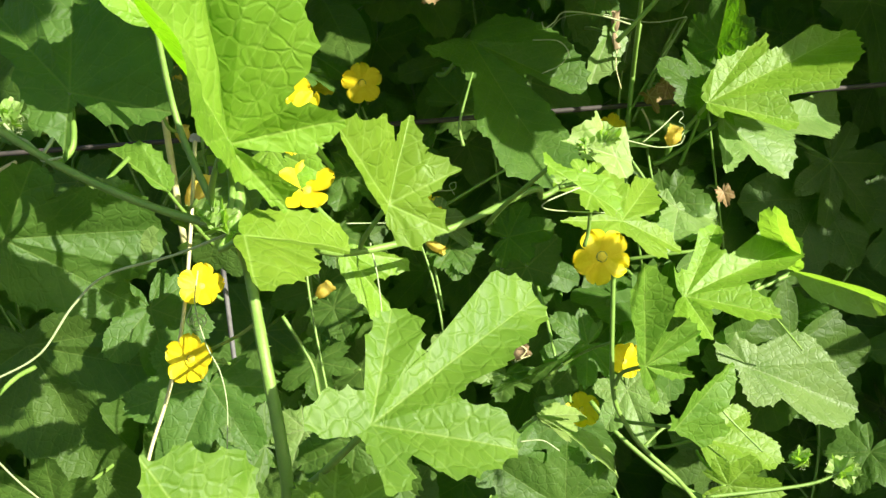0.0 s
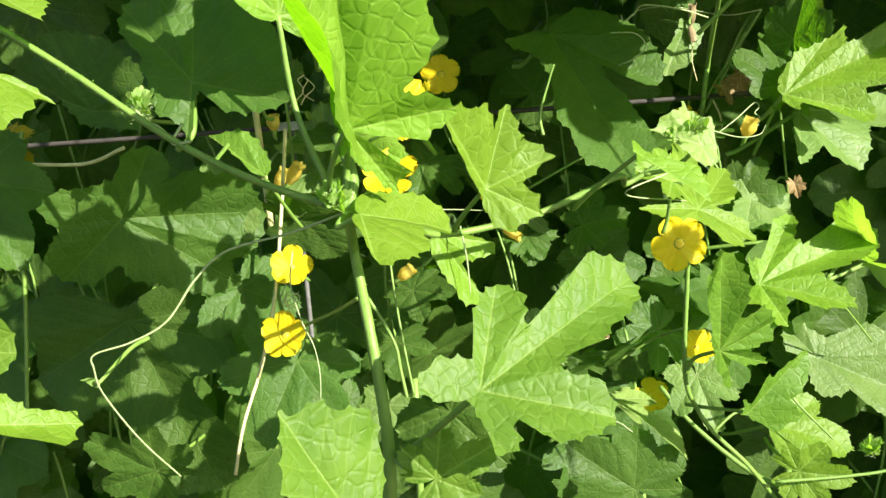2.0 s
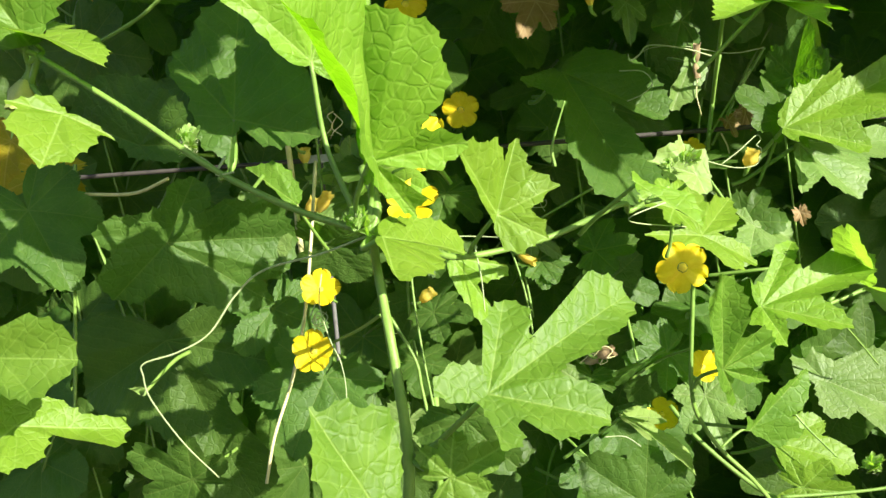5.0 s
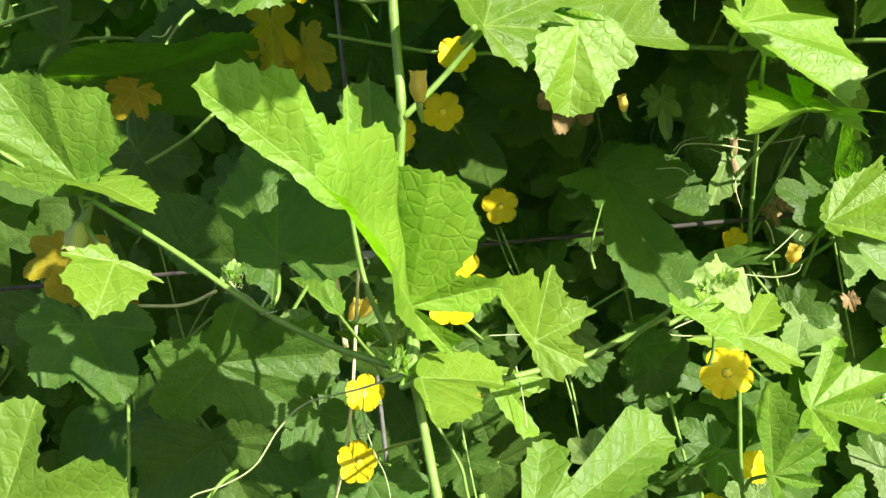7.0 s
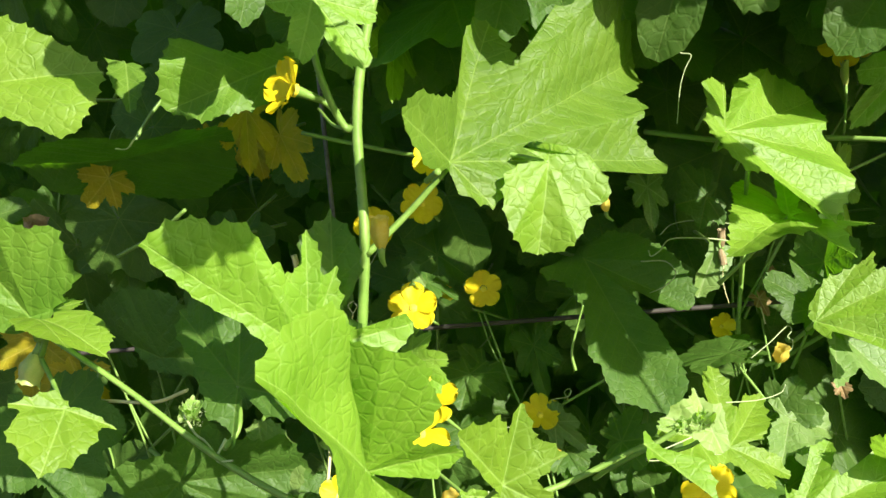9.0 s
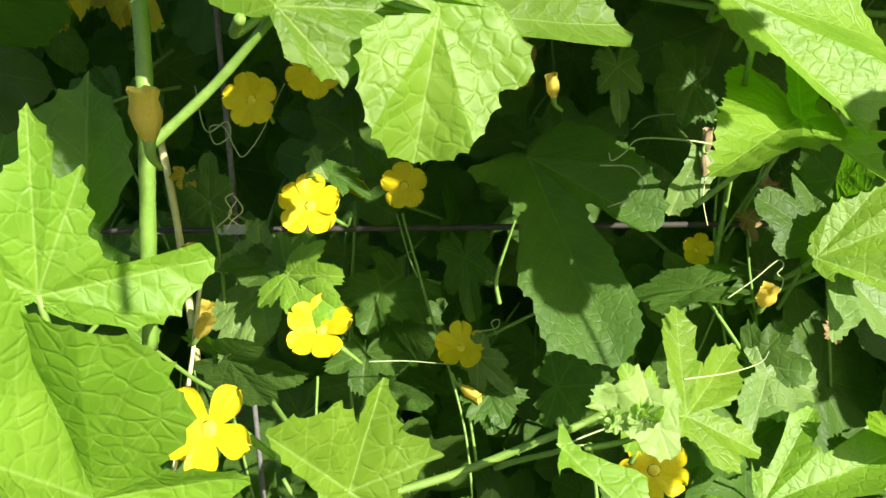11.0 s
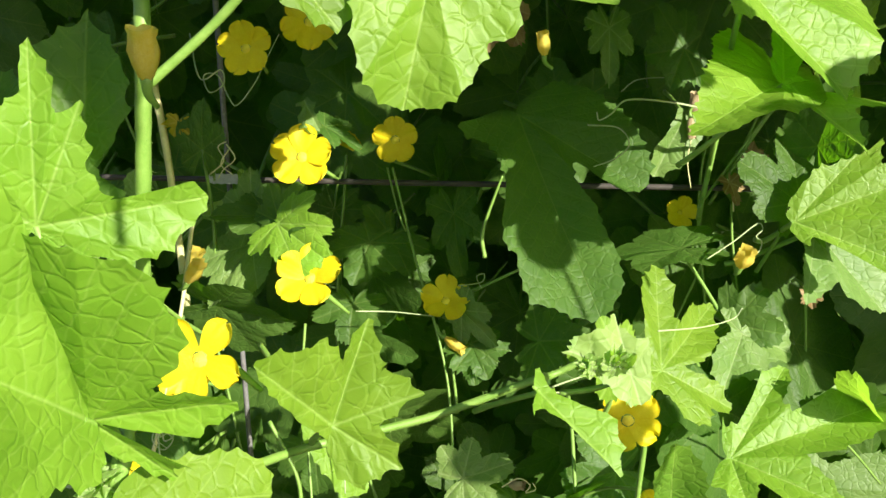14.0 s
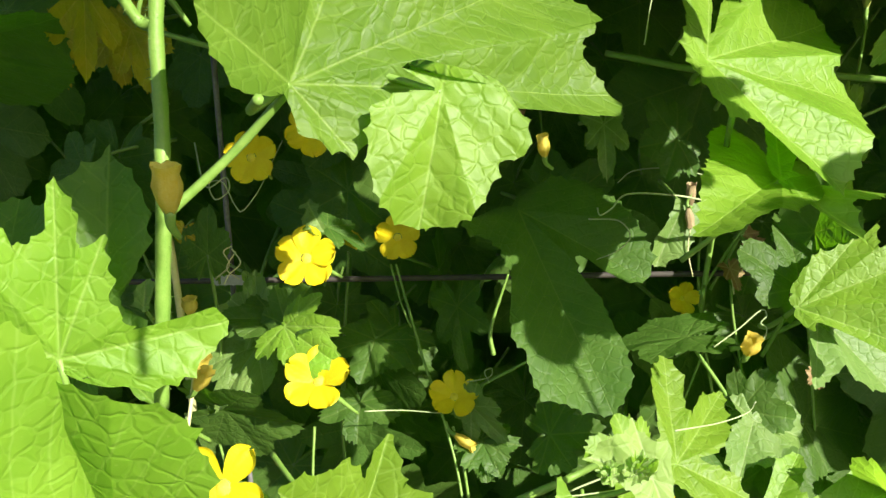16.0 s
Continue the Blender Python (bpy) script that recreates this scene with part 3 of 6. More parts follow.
leaf(centre_vine, (-0.1002, 0.3049, 1.3367), (-0.0929, 0.3020, 1.3884), (0.5225, -0.8441, -0.1206), 1.00, "long", young_leaf, 0.16, 0.05, (-0.0868, 0.2998, 1.2715), margin=[(112, 0.4), (107, 0.57), (97, 0.7), (90, 0.78), (84, 0.87), (78, 0.94), (72, 0.88), (62, 0.74), (61, 0.6), (70, 0.4), (50, 0.42), (37, 0.43), (31, 0.53), (23, 0.64), (19, 0.73), (14, 0.68), (7, 0.64), (8, 0.79), (4, 0.9), (0, 1.03), (-3, 0.9), (-4, 0.74), (-11, 0.68), (-18, 0.7), (-19, 0.81), (-24, 0.83), (-24, 1.03), (-25, 1.17), (-28, 1.27), (-36, 1.35), (-38, 1.46), (-45, 1.58), (-53, 1.61), (-57, 1.47), (-58, 1.24), (-61, 0.99), (-61, 0.86), (-67, 0.71), (-76, 0.62), (-62, 0.64), (-67, 0.5), (-77, 0.31), (-133, 0.05), (112, 0.21)])
leaf(centre_vine, (-0.1560, 0.4600, 1.3110), (-0.1559, 0.4647, 1.3249), (0.2063, -0.9283, 0.3094), 1.00, "round", pale_leaf, 0.05, 0.05, margin=[(-74, 0.36), (-26, 0.7), (-1, 1.0), (21, 0.94), (29, 0.49), (146, 0.16)])
leaf(centre_vine, (-0.0714, 0.2799, 1.2608), (-0.0380, 0.3124, 1.2493), (0.5272, -0.2535, 0.8111), 1.00, "mid", young_leaf, 0.05, 0.05, (-0.0778, 0.2925, 1.2616), margin=[(125, 0.15), (-64, 0.31), (-35, 0.55), (-21, 0.94), (-11, 1.06), (-3, 1.07), (13, 0.78), (14, 0.55), (33, 0.51), (48, 0.61), (79, 0.62), (99, 0.65), (105, 0.66), (104, 0.48), (113, 0.36), (120, 0.26)])
leaf(centre_vine, (-0.0534, 0.3994, 1.2324), (-0.0309, 0.4055, 1.1952), (0.5035, -0.8477, 0.1668), 1.00, "mid", young_leaf, 0.05, 0.05, margin=[(61, 0.16), (163, 0.11), (-57, 0.25), (-47, 0.61), (-43, 0.84), (-34, 0.81), (-5, 0.47), (-4, 0.72), (-1, 1.02), (8, 1.0), (17, 0.89), (26, 0.57), (43, 0.35)])
leaf(centre_vine, (-0.0757, 0.2169, 1.1798), (-0.0911, 0.2144, 1.2107), (0.6369, -0.7258, 0.2599), 1.00, "mid", summer_leaf, 0.05, 0.05, margin=[(1, 0.99), (5, 0.9), (21, 0.92), (35, 0.8), (49, 0.85), (65, 0.74), (82, 0.58), (105, 0.48), (149, 0.44), (-148, 0.36), (-78, 0.4), (-38, 0.64), (-13, 0.76)])
leaf(centre_vine, (-0.0308, 0.2522, 1.2003), (0.0296, 0.2943, 1.2295), (0.2244, -0.7516, 0.6203), 1.00, "deep", summer_leaf, 0.12, 0.05, (-0.0712, 0.3082, 1.1527), margin=[(-168, 0.09), (-160, 0.22), (-142, 0.28), (-134, 0.28), (-123, 0.25), (-108, 0.24), (-89, 0.17), (-54, 0.15), (-58, 0.22), (-58, 0.32), (-51, 0.43), (-41, 0.55), (-27, 0.52), (-18, 0.39), (-14, 0.4), (-17, 0.51), (-13, 0.53), (-19, 0.62), (-21, 0.73), (-19, 0.82), (-12, 0.93), (-6, 1.02), (0, 1.03), (5, 1.0), (8, 0.89), (11, 0.73), (14, 0.61), (13, 0.46), (20, 0.38), (27, 0.38), (32, 0.53), (41, 0.59), (49, 0.62), (56, 0.56), (62, 0.52), (75, 0.41), (76, 0.33), (74, 0.25), (73, 0.2), (90, 0.22), (92, 0.28), (107, 0.31), (116, 0.31), (121, 0.19), (140, 0.1)])
leaf(centre_vine, (-0.0512, 0.2786, 1.1559), (-0.0277, 0.2809, 1.1672), (0.0136, -0.9848, 0.1731), 0.91, "mid", summer_leaf, .1, .1, (-0.0724, 0.3082, 1.1528))
leaf(centre_vine, (-0.0467, 0.3220, 1.1656), (-0.0239, 0.3122, 1.1435), (-0.2130, -0.9554, 0.2046), 0.92, "round", mature_leaf, .1, .1)
leaf(left_vine, (-0.1489, 0.3382, 1.3160), (-0.1483, 0.3619, 1.3776), (-0.0065, -0.9330, 0.3597), 1.00, "round", mature_leaf, 0.05, 0.05, (-0.1561, 0.3297, 1.2877), margin=[(-174, 0.39), (-161, 0.29), (-133, 0.32), (-108, 0.26), (-71, 0.36), (-59, 0.38), (-57, 0.53), (-50, 0.69), (-41, 0.79), (-31, 0.79), (-25, 0.76), (-20, 0.86), (-15, 0.94), (-1, 1.03), (12, 0.97), (33, 0.74), (62, 0.64), (80, 0.68), (94, 0.62), (106, 0.68), (117, 0.55), (129, 0.41), (138, 0.27), (119, 0.16), (109, 0.07), (176, 0.15), (176, 0.31)])
leaf(left_vine, (-0.2069, 0.2877, 1.3221), (-0.2051, 0.2631, 1.3010), (0.5915, -0.4980, 0.6341), 1.00, "round", young_leaf, 0.05, 0.05, (-0.2406, 0.3235, 1.3394), margin=[(-88, 0.44), (-83, 0.75), (-71, 0.51), (-52, 0.66), (-32, 0.72), (-22, 0.86), (-11, 0.85), (0, 0.97), (18, 0.89), (31, 0.82), (42, 0.82), (54, 0.69), (67, 0.53), (81, 0.71), (90, 0.51), (131, 0.32), (165, 0.11), (-106, 0.11)])
leaf(left_vine, (-0.2328, 0.3095, 1.3609), (-0.2565, 0.2922, 1.4124), (0.2231, -0.9502, -0.2174), 1.00, "round", summer_leaf, 0.05, 0.05, (-0.2310, 0.3168, 1.3513), margin=[(-65, 0.17), (-64, 0.43), (-49, 0.66), (-23, 0.88), (-1, 1.01), (13, 0.92), (24, 0.84), (40, 0.75), (52, 0.82), (66, 0.64), (83, 0.55), (82, 0.41), (98, 0.28), (97, 0.1)])
leaf(left_vine, (-0.2325, 0.3111, 1.3607), (-0.1901, 0.2973, 1.3520), (0.1360, -0.1936, 0.9716), 1.00, "round", young_leaf, .3, .2, (-0.2310, 0.3168, 1.3513), lobes=[(0, 1.0, 0), (-62, 0.47, 0), (19, 0.88, 0)], slim=0.34, core=0.6)
leaf(left_vine, (-0.2105, 0.3835, 1.2534), (-0.1425, 0.4063, 1.2498), (0.3035, -0.9365, -0.1756), 1.00, "round", mature_leaf, 0.05, 0.05, margin=[(-38, 0.43), (-39, 0.57), (-24, 0.75), (-30, 0.84), (-17, 0.92), (1, 1.0), (11, 0.99), (24, 0.9), (25, 0.8), (20, 0.65), (19, 0.59), (24, 0.76), (36, 0.99), (47, 0.86), (61, 0.58), (85, 0.45), (97, 0.33), (110, 0.42), (115, 0.53), (134, 0.63), (150, 0.6), (157, 0.57), (171, 0.41), (-169, 0.54), (-152, 0.48), (-125, 0.3), (-93, 0.3), (-83, 0.49), (-65, 0.57), (-50, 0.55)])
leaf(left_vine, (-0.1741, 0.4165, 1.2732), (-0.1669, 0.4049, 1.2225), (-0.0295, -0.9752, 0.2193), 1.00, "mid", pale_leaf, 0.05, 0.05, margin=[(145, 0.09), (-95, 0.21), (-61, 0.42), (-38, 0.77), (-26, 0.86), (-14, 0.89), (1, 1.0), (8, 0.87), (17, 0.68), (25, 0.57), (12, 0.49), (59, 0.27)])
leaf(left_vine, (-0.2568, 0.4643, 1.3092), (-0.3112, 0.4742, 1.3322), (-0.1284, -0.9847, 0.1181), 1.00, "mid", mature_leaf, 0.05, 0.05, margin=[(0, 1.04), (28, 0.92), (47, 0.85), (72, 0.74), (90, 0.72), (128, 0.72), (139, 0.66), (161, 0.72), (-176, 0.51), (-161, 0.28), (-76, 0.17), (4, 0.46), (2, 0.83)])
leaf(left_vine, (-0.1575, 0.4572, 1.2662), (-0.1890, 0.4660, 1.2905), (0.2018, -0.8071, 0.5549), 1.00, "mid", summer_leaf, 0.05, 0.05, margin=[(4, 0.08), (-10, 0.39), (0, 0.67), (0, 0.94), (1, 1.03), (28, 0.73), (43, 0.53), (73, 0.26), (131, 0.16), (157, 0.07)])
leaf(backleft_vine, (-0.2814, 0.5194, 1.1662), (-0.2163, 0.4928, 1.0504), (-0.0976, -0.9805, 0.1704), 1.00, "mid", mature_leaf, 0.05, 0.05, margin=[(-112, 0.13), (-97, 0.31), (-91, 0.51), (-78, 0.65), (-66, 0.7), (-55, 0.66), (-51, 0.55), (-48, 0.66), (-40, 0.64), (-31, 0.55), (-23, 0.47), (-15, 0.53), (-16, 0.71), (-16, 0.83), (-9, 0.98), (2, 1.0), (17, 0.9), (26, 0.77), (27, 0.55), (44, 0.44), (56, 0.54), (90, 0.6), (106, 0.5), (123, 0.55), (140, 0.43), (153, 0.25), (168, 0.08)])
leaf(backleft_vine, (-0.2583, 0.2625, 1.2244), (-0.2032, 0.2647, 1.2202), (0.0636, -0.9347, 0.3497), 1.00, "round", summer_leaf, 0.12, 0.05, margin=[(-119, 0.46), (-96, 0.77), (-77, 0.81), (-68, 0.7), (-60, 0.52), (-41, 0.35), (-27, 0.47), (-34, 0.65), (-24, 0.77), (-19, 0.88), (-12, 0.96), (0, 0.98), (9, 0.94), (21, 0.85), (26, 0.75), (27, 0.59), (35, 0.39), (62, 0.33), (102, 0.22)])
leaf(backleft_vine, (-0.2573, 0.2975, 1.1809), (-0.2181, 0.3277, 1.1662), (0.5831, -0.4166, 0.6975), 1.00, "mid", young_leaf, 0.05, 0.05, margin=[(-131, 0.51), (-95, 0.29), (-72, 0.29), (-40, 0.45), (-15, 0.58), (-9, 1.01), (-2, 1.02), (12, 0.95), (12, 0.73), (-3, 0.53), (-7, 0.35), (0, 0.29), (40, 0.36), (64, 0.46), (103, 0.54), (130, 0.67), (-174, 0.48)])
leaf(backleft_vine, (-0.3313, 0.4515, 1.2734), (-0.2980, 0.4300, 1.2260), (0.3425, -0.7416, 0.5769), 0.85, "round", mature_leaf, .1, .1)
leaf(backleft_vine, (-0.2437, 0.4514, 1.0859), (-0.2792, 0.4399, 1.1119), (0.0502, -0.9365, -0.3470), 1.08, "mid", mature_leaf, .1, .1)
leaf(backleft_vine, (-0.1542, 0.4789, 1.1438), (-0.1753, 0.4511, 1.0994), (0.1416, -0.8681, 0.4758), 1.03, "mid", mature_leaf, .1, .1)
leaf(backleft_vine, (-0.1946, 0.5092, 1.1869), (-0.1802, 0.4857, 1.1429), (0.2823, -0.8053, 0.5213), 0.90, "mid", mature_leaf, .1, .1)
leaf(top_vine, (-0.0340, 0.3331, 1.4119), (-0.0217, 0.3663, 1.4808), (0.7836, -0.6027, 0.1507), 1.00, "mid", summer_leaf, 0.4, 0.05, (-0.0364, 0.3119, 1.4079), margin=[(-141, 0.06), (-130, 0.2), (-123, 0.32), (-111, 0.39), (-97, 0.45), (-87, 0.51), (-69, 0.5), (-50, 0.38), (-18, 0.37), (-2, 0.5), (-1, 0.63), (-3, 0.8), (3, 1.05), (9, 1.06), (16, 0.94), (20, 0.87), (22, 0.95), (20, 1.36), (28, 1.75), (36, 1.92), (46, 2.14), (50, 1.95), (51, 1.72), (51, 1.49), (56, 1.53), (59, 1.43), (61, 1.35), (67, 1.43), (71, 1.48), (74, 1.48), (75, 1.33), (73, 1.11), (73, 0.97), (78, 0.8), (84, 0.6), (94, 0.33), (115, 0.35), (125, 0.35), (136, 0.29), (157, 0.21), (156, 0.14), (171, 0.11)])
leaf(top_vine, (0.0091, 0.3469, 1.4075), (0.0014, 0.3378, 1.3655), (0.3815, -0.9156, 0.1272), 1.00, "mid", young_leaf, 0.05, 0.05, (-0.0280, 0.3400, 1.4143), margin=[(71, 0.51), (44, 0.68), (33, 0.78), (22, 0.88), (11, 0.96), (-1, 0.99), (-3, 0.94), (-11, 0.96), (-24, 0.87), (-37, 0.75), (-51, 0.64), (-63, 0.74), (-75, 0.69), (-95, 0.53), (-109, 0.32)])
leaf(top_vine, (-0.1525, 0.4391, 1.4807), (-0.2012, 0.4037, 1.4586), (0.5415, -0.8300, 0.1335), 1.00, "round", summer_leaf, 0.05, 0.05, margin=[(23, 0.95), (38, 0.86), (42, 0.8), (39, 0.57), (65, 0.19), (155, 0.37), (-157, 0.32), (-82, 0.28), (-46, 0.43), (-31, 0.52), (-17, 0.77), (-4, 0.9), (1, 0.99), (11, 0.99)])
leaf(top_vine, (-0.2464, 0.4504, 1.4962), (-0.2356, 0.4285, 1.4641), (0.4155, -0.6801, 0.6040), 1.00, "round", summer_leaf, 0.05, 0.05, margin=[(108, 0.27), (133, 0.07), (-79, 0.27), (-31, 0.5), (-5, 0.88), (0, 0.95), (13, 0.67), (37, 0.45)])
leaf(top_vine, (-0.2449, 0.3047, 1.4685), (-0.1881, 0.3172, 1.4555), (0.2761, -0.8949, 0.3505), 1.00, "mid", young_leaf, 0.05, 0.05, margin=[(-174, 0.34), (-120, 0.56), (-78, 0.6), (-38, 0.73), (-29, 0.84), (-17, 0.99), (-1, 0.98), (8, 0.95), (19, 0.96), (23, 0.86), (25, 0.71), (29, 0.54), (35, 0.4), (62, 0.33), (109, 0.3)])
leaf(top_vine, (-0.2822, 0.4977, 1.4425), (-0.3701, 0.4904, 1.4440), (0.0163, -0.3868, -0.9220), 1.00, "round", mature_leaf, 0.05, 0.05, margin=[(-5, 1.07), (26, 0.76), (62, 0.62), (133, 0.62), (142, 0.91), (167, 0.96), (-160, 0.86), (-119, 0.79), (-86, 0.62), (-45, 0.66), (-24, 0.89)])
leaf(top_vine, (-0.0738, 0.4394, 1.4909), (-0.0724, 0.4167, 1.4520), (0.8275, -0.4708, 0.3059), 0.60, "mid", young_leaf, .1, .1)
leaf(top_vine, (-0.0836, 0.3158, 1.4875), (-0.0637, 0.3169, 1.4567), (0.5346, -0.7833, 0.3173), 0.85, "mid", young_leaf, .1, .1)
leaf(upright_vine, (0.1071, 0.4587, 1.4158), (0.1680, 0.5087, 1.4297), (0.4203, -0.6804, 0.6004), 1.00, "mid", young_leaf, 0.05, 0.05, (0.1253, 0.5470, 1.4117), margin=[(-41, 0.16), (-42, 0.44), (-36, 0.66), (-27, 0.83), (-14, 1.02), (-2, 1.1), (10, 1.01), (21, 0.83), (24, 0.91), (32, 1.0), (50, 0.96), (64, 0.95), (73, 0.98), (79, 0.91), (82, 0.78), (80, 0.62), (85, 0.45), (113, 0.41), (125, 0.3), (144, 0.18), (-167, 0.15), (-125, 0.18), (-88, 0.23), (-77, 0.43), (-59, 0.54), (-48, 0.55), (-44, 0.39)])
leaf(upright_vine, (0.1431, 0.5257, 1.4214), (0.1705, 0.5317, 1.4416), (-0.0276, -0.9471, 0.3197), 1.28, "round", mature_leaf, .1, .1)
leaf(upright_vine, (0.1403, 0.4670, 1.3643), (0.0933, 0.3974, 1.3531), (0.1883, -0.2787, 0.9417), 1.00, "mid", young_leaf, 0.05, 0.05, (0.1203, 0.4875, 1.3660), margin=[(145, 0.16), (143, 0.38), (145, 0.66), (128, 0.62), (104, 0.5), (65, 0.37), (24, 0.55), (11, 0.67), (3, 0.88), (-8, 0.82), (-11, 0.66), (-18, 0.58), (-27, 0.62), (-29, 0.32)])
leaf(upright_vine, (0.1378, 0.4575, 1.3645), (0.1905, 0.4747, 1.3570), (0.2698, -0.4541, 0.8491), 1.00, "mid", young_leaf, 0.05, 0.05, margin=[(-98, 0.19), (-78, 0.74), (-68, 0.97), (-61, 0.69), (-51, 0.56), (-52, 0.18), (-1, 0.31), (-1, 0.57), (-15, 1.08), (-5, 1.1), (25, 0.69), (34, 0.5), (60, 0.77), (73, 0.64), (79, 0.31)])
leaf(upright_vine, (0.1694, 0.5380, 1.2869), (0.2629, 0.5411, 1.3262), (-0.1841, -0.8438, 0.5041), 1.00, "deep", young_leaf, 0.05, 0.05, (0.1545, 0.5557, 1.2721), margin=[(-84, 0.07), (-66, 0.13), (-49, 0.29), (-35, 0.38), (-25, 0.52), (-28, 0.68), (-15, 0.51), (-11, 0.59), (-15, 0.75), (-11, 0.86), (-5, 0.9), (-1, 1.03), (6, 0.99), (12, 0.95), (19, 0.83), (25, 0.75), (24, 0.62), (24, 0.54), (25, 0.46), (33, 0.49), (45, 0.56), (51, 0.54), (54, 0.5), (51, 0.41), (50, 0.27), (56, 0.13), (89, 0.14), (114, 0.06)])
leaf(upright_vine, (0.1903, 0.5732, 1.2738), (0.2993, 0.6326, 1.2691), (0.3967, -0.6791, 0.6176), 1.00, "mid", pale_leaf, 0.05, 0.05, margin=[(142, 0.14), (128, 0.26), (119, 0.4), (105, 0.31), (86, 0.25), (93, 0.33), (83, 0.39), (64, 0.47), (48, 0.44), (23, 0.42), (16, 0.64), (17, 0.72), (4, 1.0), (-2, 1.1), (-11, 1.07), (-13, 0.91), (-13, 0.7), (-10, 0.31), (-31, 0.08)])
leaf(upright_vine, (0.1768, 0.5596, 1.2926), (0.1758, 0.5869, 1.3325), (0.2376, -0.7989, 0.5525), 0.85, "mid", mature_leaf, .1, .1)
leaf(upright_vine, (0.1150, 0.5744, 1.3379), (0.0990, 0.5607, 1.3037), (0.3249, -0.9206, 0.2166), 1.00, "mid", pale_leaf, 0.05, 0.05, margin=[(84, 0.14), (124, 0.13), (-141, 0.16), (-101, 0.35), (-69, 0.38), (-35, 0.55), (-23, 0.7), (-1, 0.98), (9, 0.85), (16, 0.72), (16, 0.4)])
leaf(upright_vine, (0.2225, 0.5039, 1.4450), (0.1866, 0.4959, 1.4117), (0.1574, -0.9853, 0.0670), 0.60, "mid", young_leaf, .2, .1)
leaf(upright_vine, (0.1490, 0.5963, 1.4838), (0.1865, 0.6003, 1.4545), (0.1574, -0.9853, 0.0670), 1.10, "round", mature_leaf, .2, .1)
leaf(upright_vine, (0.1862, 0.5704, 1.3220), (0.1901, 0.5549, 1.3601), (-0.6034, -0.7580, -0.2476), 0.68, "round", mature_leaf, .2, .1)
leaf(back_vine, (0.0221, 0.5667, 1.3390), (0.0704, 0.4898, 1.2442), (0.2131, -0.7027, 0.6789), 1.00, "long", mature_leaf, 0.05, 0.05, margin=[(72, 0.08), (83, 0.18), (87, 0.28), (72, 0.29), (56, 0.23), (39, 0.26), (24, 0.41), (25, 0.57), (24, 0.67), (20, 0.71), (18, 0.82), (16, 0.9), (10, 0.91), (5, 0.95), (-1, 0.98), (-5, 0.94), (-9, 0.89), (-13, 0.76), (-14, 0.65), (-18, 0.53), (-18, 0.4), (-27, 0.32), (-35, 0.39), (-32, 0.49), (-35, 0.58), (-41, 0.63), (-49, 0.62), (-60, 0.53), (-75, 0.44), (-95, 0.34), (-126, 0.22), (-136, 0.19), (-116, 0.08)])
leaf(back_vine, (0.1154, 0.5590, 1.2650), (0.0727, 0.5610, 1.2598), (-0.1275, -0.2568, 0.9580), 0.68, "round", mature_leaf, .1, .1)
leaf(back_vine, (0.1174, 0.6131, 1.3728), (0.0949, 0.6085, 1.3699), (0.1563, -0.9454, 0.2860), 1.30, "round", mature_leaf, .1, .1)
leaf(back_vine, (-0.1129, 0.5363, 1.2796), (-0.0799, 0.5160, 1.2643), (-0.3075, -0.8380, 0.4508), 1.00, "mid", young_leaf, .25, .2, lobes=[(0, 1.0, 0), (-63, 0.75, 0.22), (-29, 0.89, 0.22), (24, 0.93, 0), (97, 0.59, 0.2)], slim=0.3, core=0.5)
leaf(back_vine, (-0.1133, 0.5414, 1.2791), (-0.0997, 0.5451, 1.3016), (-0.4218, -0.8182, 0.3907), 1.11, "mid", mature_leaf, .2, .1)
leaf(back_vine, (-0.1387, 0.5630, 1.2771), (-0.1414, 0.5710, 1.3049), (-0.1126, -0.9581, 0.2633), 0.78, "round", pale_leaf, .1, .1)
leaf(back_vine, (-0.1251, 0.5553, 1.2791), (-0.1598, 0.5506, 1.2827), (0.1576, -0.5429, 0.8248), 0.62, "round", mature_leaf, .1, .1)
leaf(back_vine, (-0.1418, 0.5674, 1.2583), (-0.1596, 0.5352, 1.2314), (0.0356, -0.6516, 0.7577), 0.60, "round", pale_leaf, .1, .15)
leaf(back_vine, (-0.1569, 0.5442, 1.2250), (-0.1063, 0.5299, 1.2199), (-0.2883, -0.9065, -0.3085), 0.60, "round", mature_leaf, .3, .1)
leaf(back_vine, (-0.1066, 0.5838, 1.3419), (-0.0962, 0.5736, 1.3275), (-0.0060, -0.8168, 0.5769), 1.00, "mid", pale_leaf, 0.05, 0.05, margin=[(119, 0.09), (100, 0.39), (136, 0.28), (-145, 0.25), (-62, 0.28), (-16, 0.38), (-8, 0.8), (0, 0.97), (14, 0.81), (37, 0.83), (49, 0.58)])
leaf(back_vine, (-0.0719, 0.5885, 1.2551), (-0.0790, 0.5705, 1.2343), (-0.0719, -0.7407, 0.6680), 1.30, "mid", mature_leaf, .1, .1)
leaf(back_vine, (-0.0834, 0.5850, 1.2146), (-0.0836, 0.5681, 1.1941), (0.0347, -0.7739, 0.6323), 1.30, "mid", mature_leaf, .1, .1)
leaf(back_vine, (-0.0238, 0.6313, 1.2651), (-0.0174, 0.6106, 1.2284), (-0.1592, -0.8723, 0.4624), 0.60, "mid", mature_leaf, .1, .1)
leaf(back_vine, (-0.0972, 0.6433, 1.3450), (-0.1263, 0.6342, 1.3309), (0.0085, -0.8485, 0.5292), 1.30, "round", mature_leaf, .1, .1)
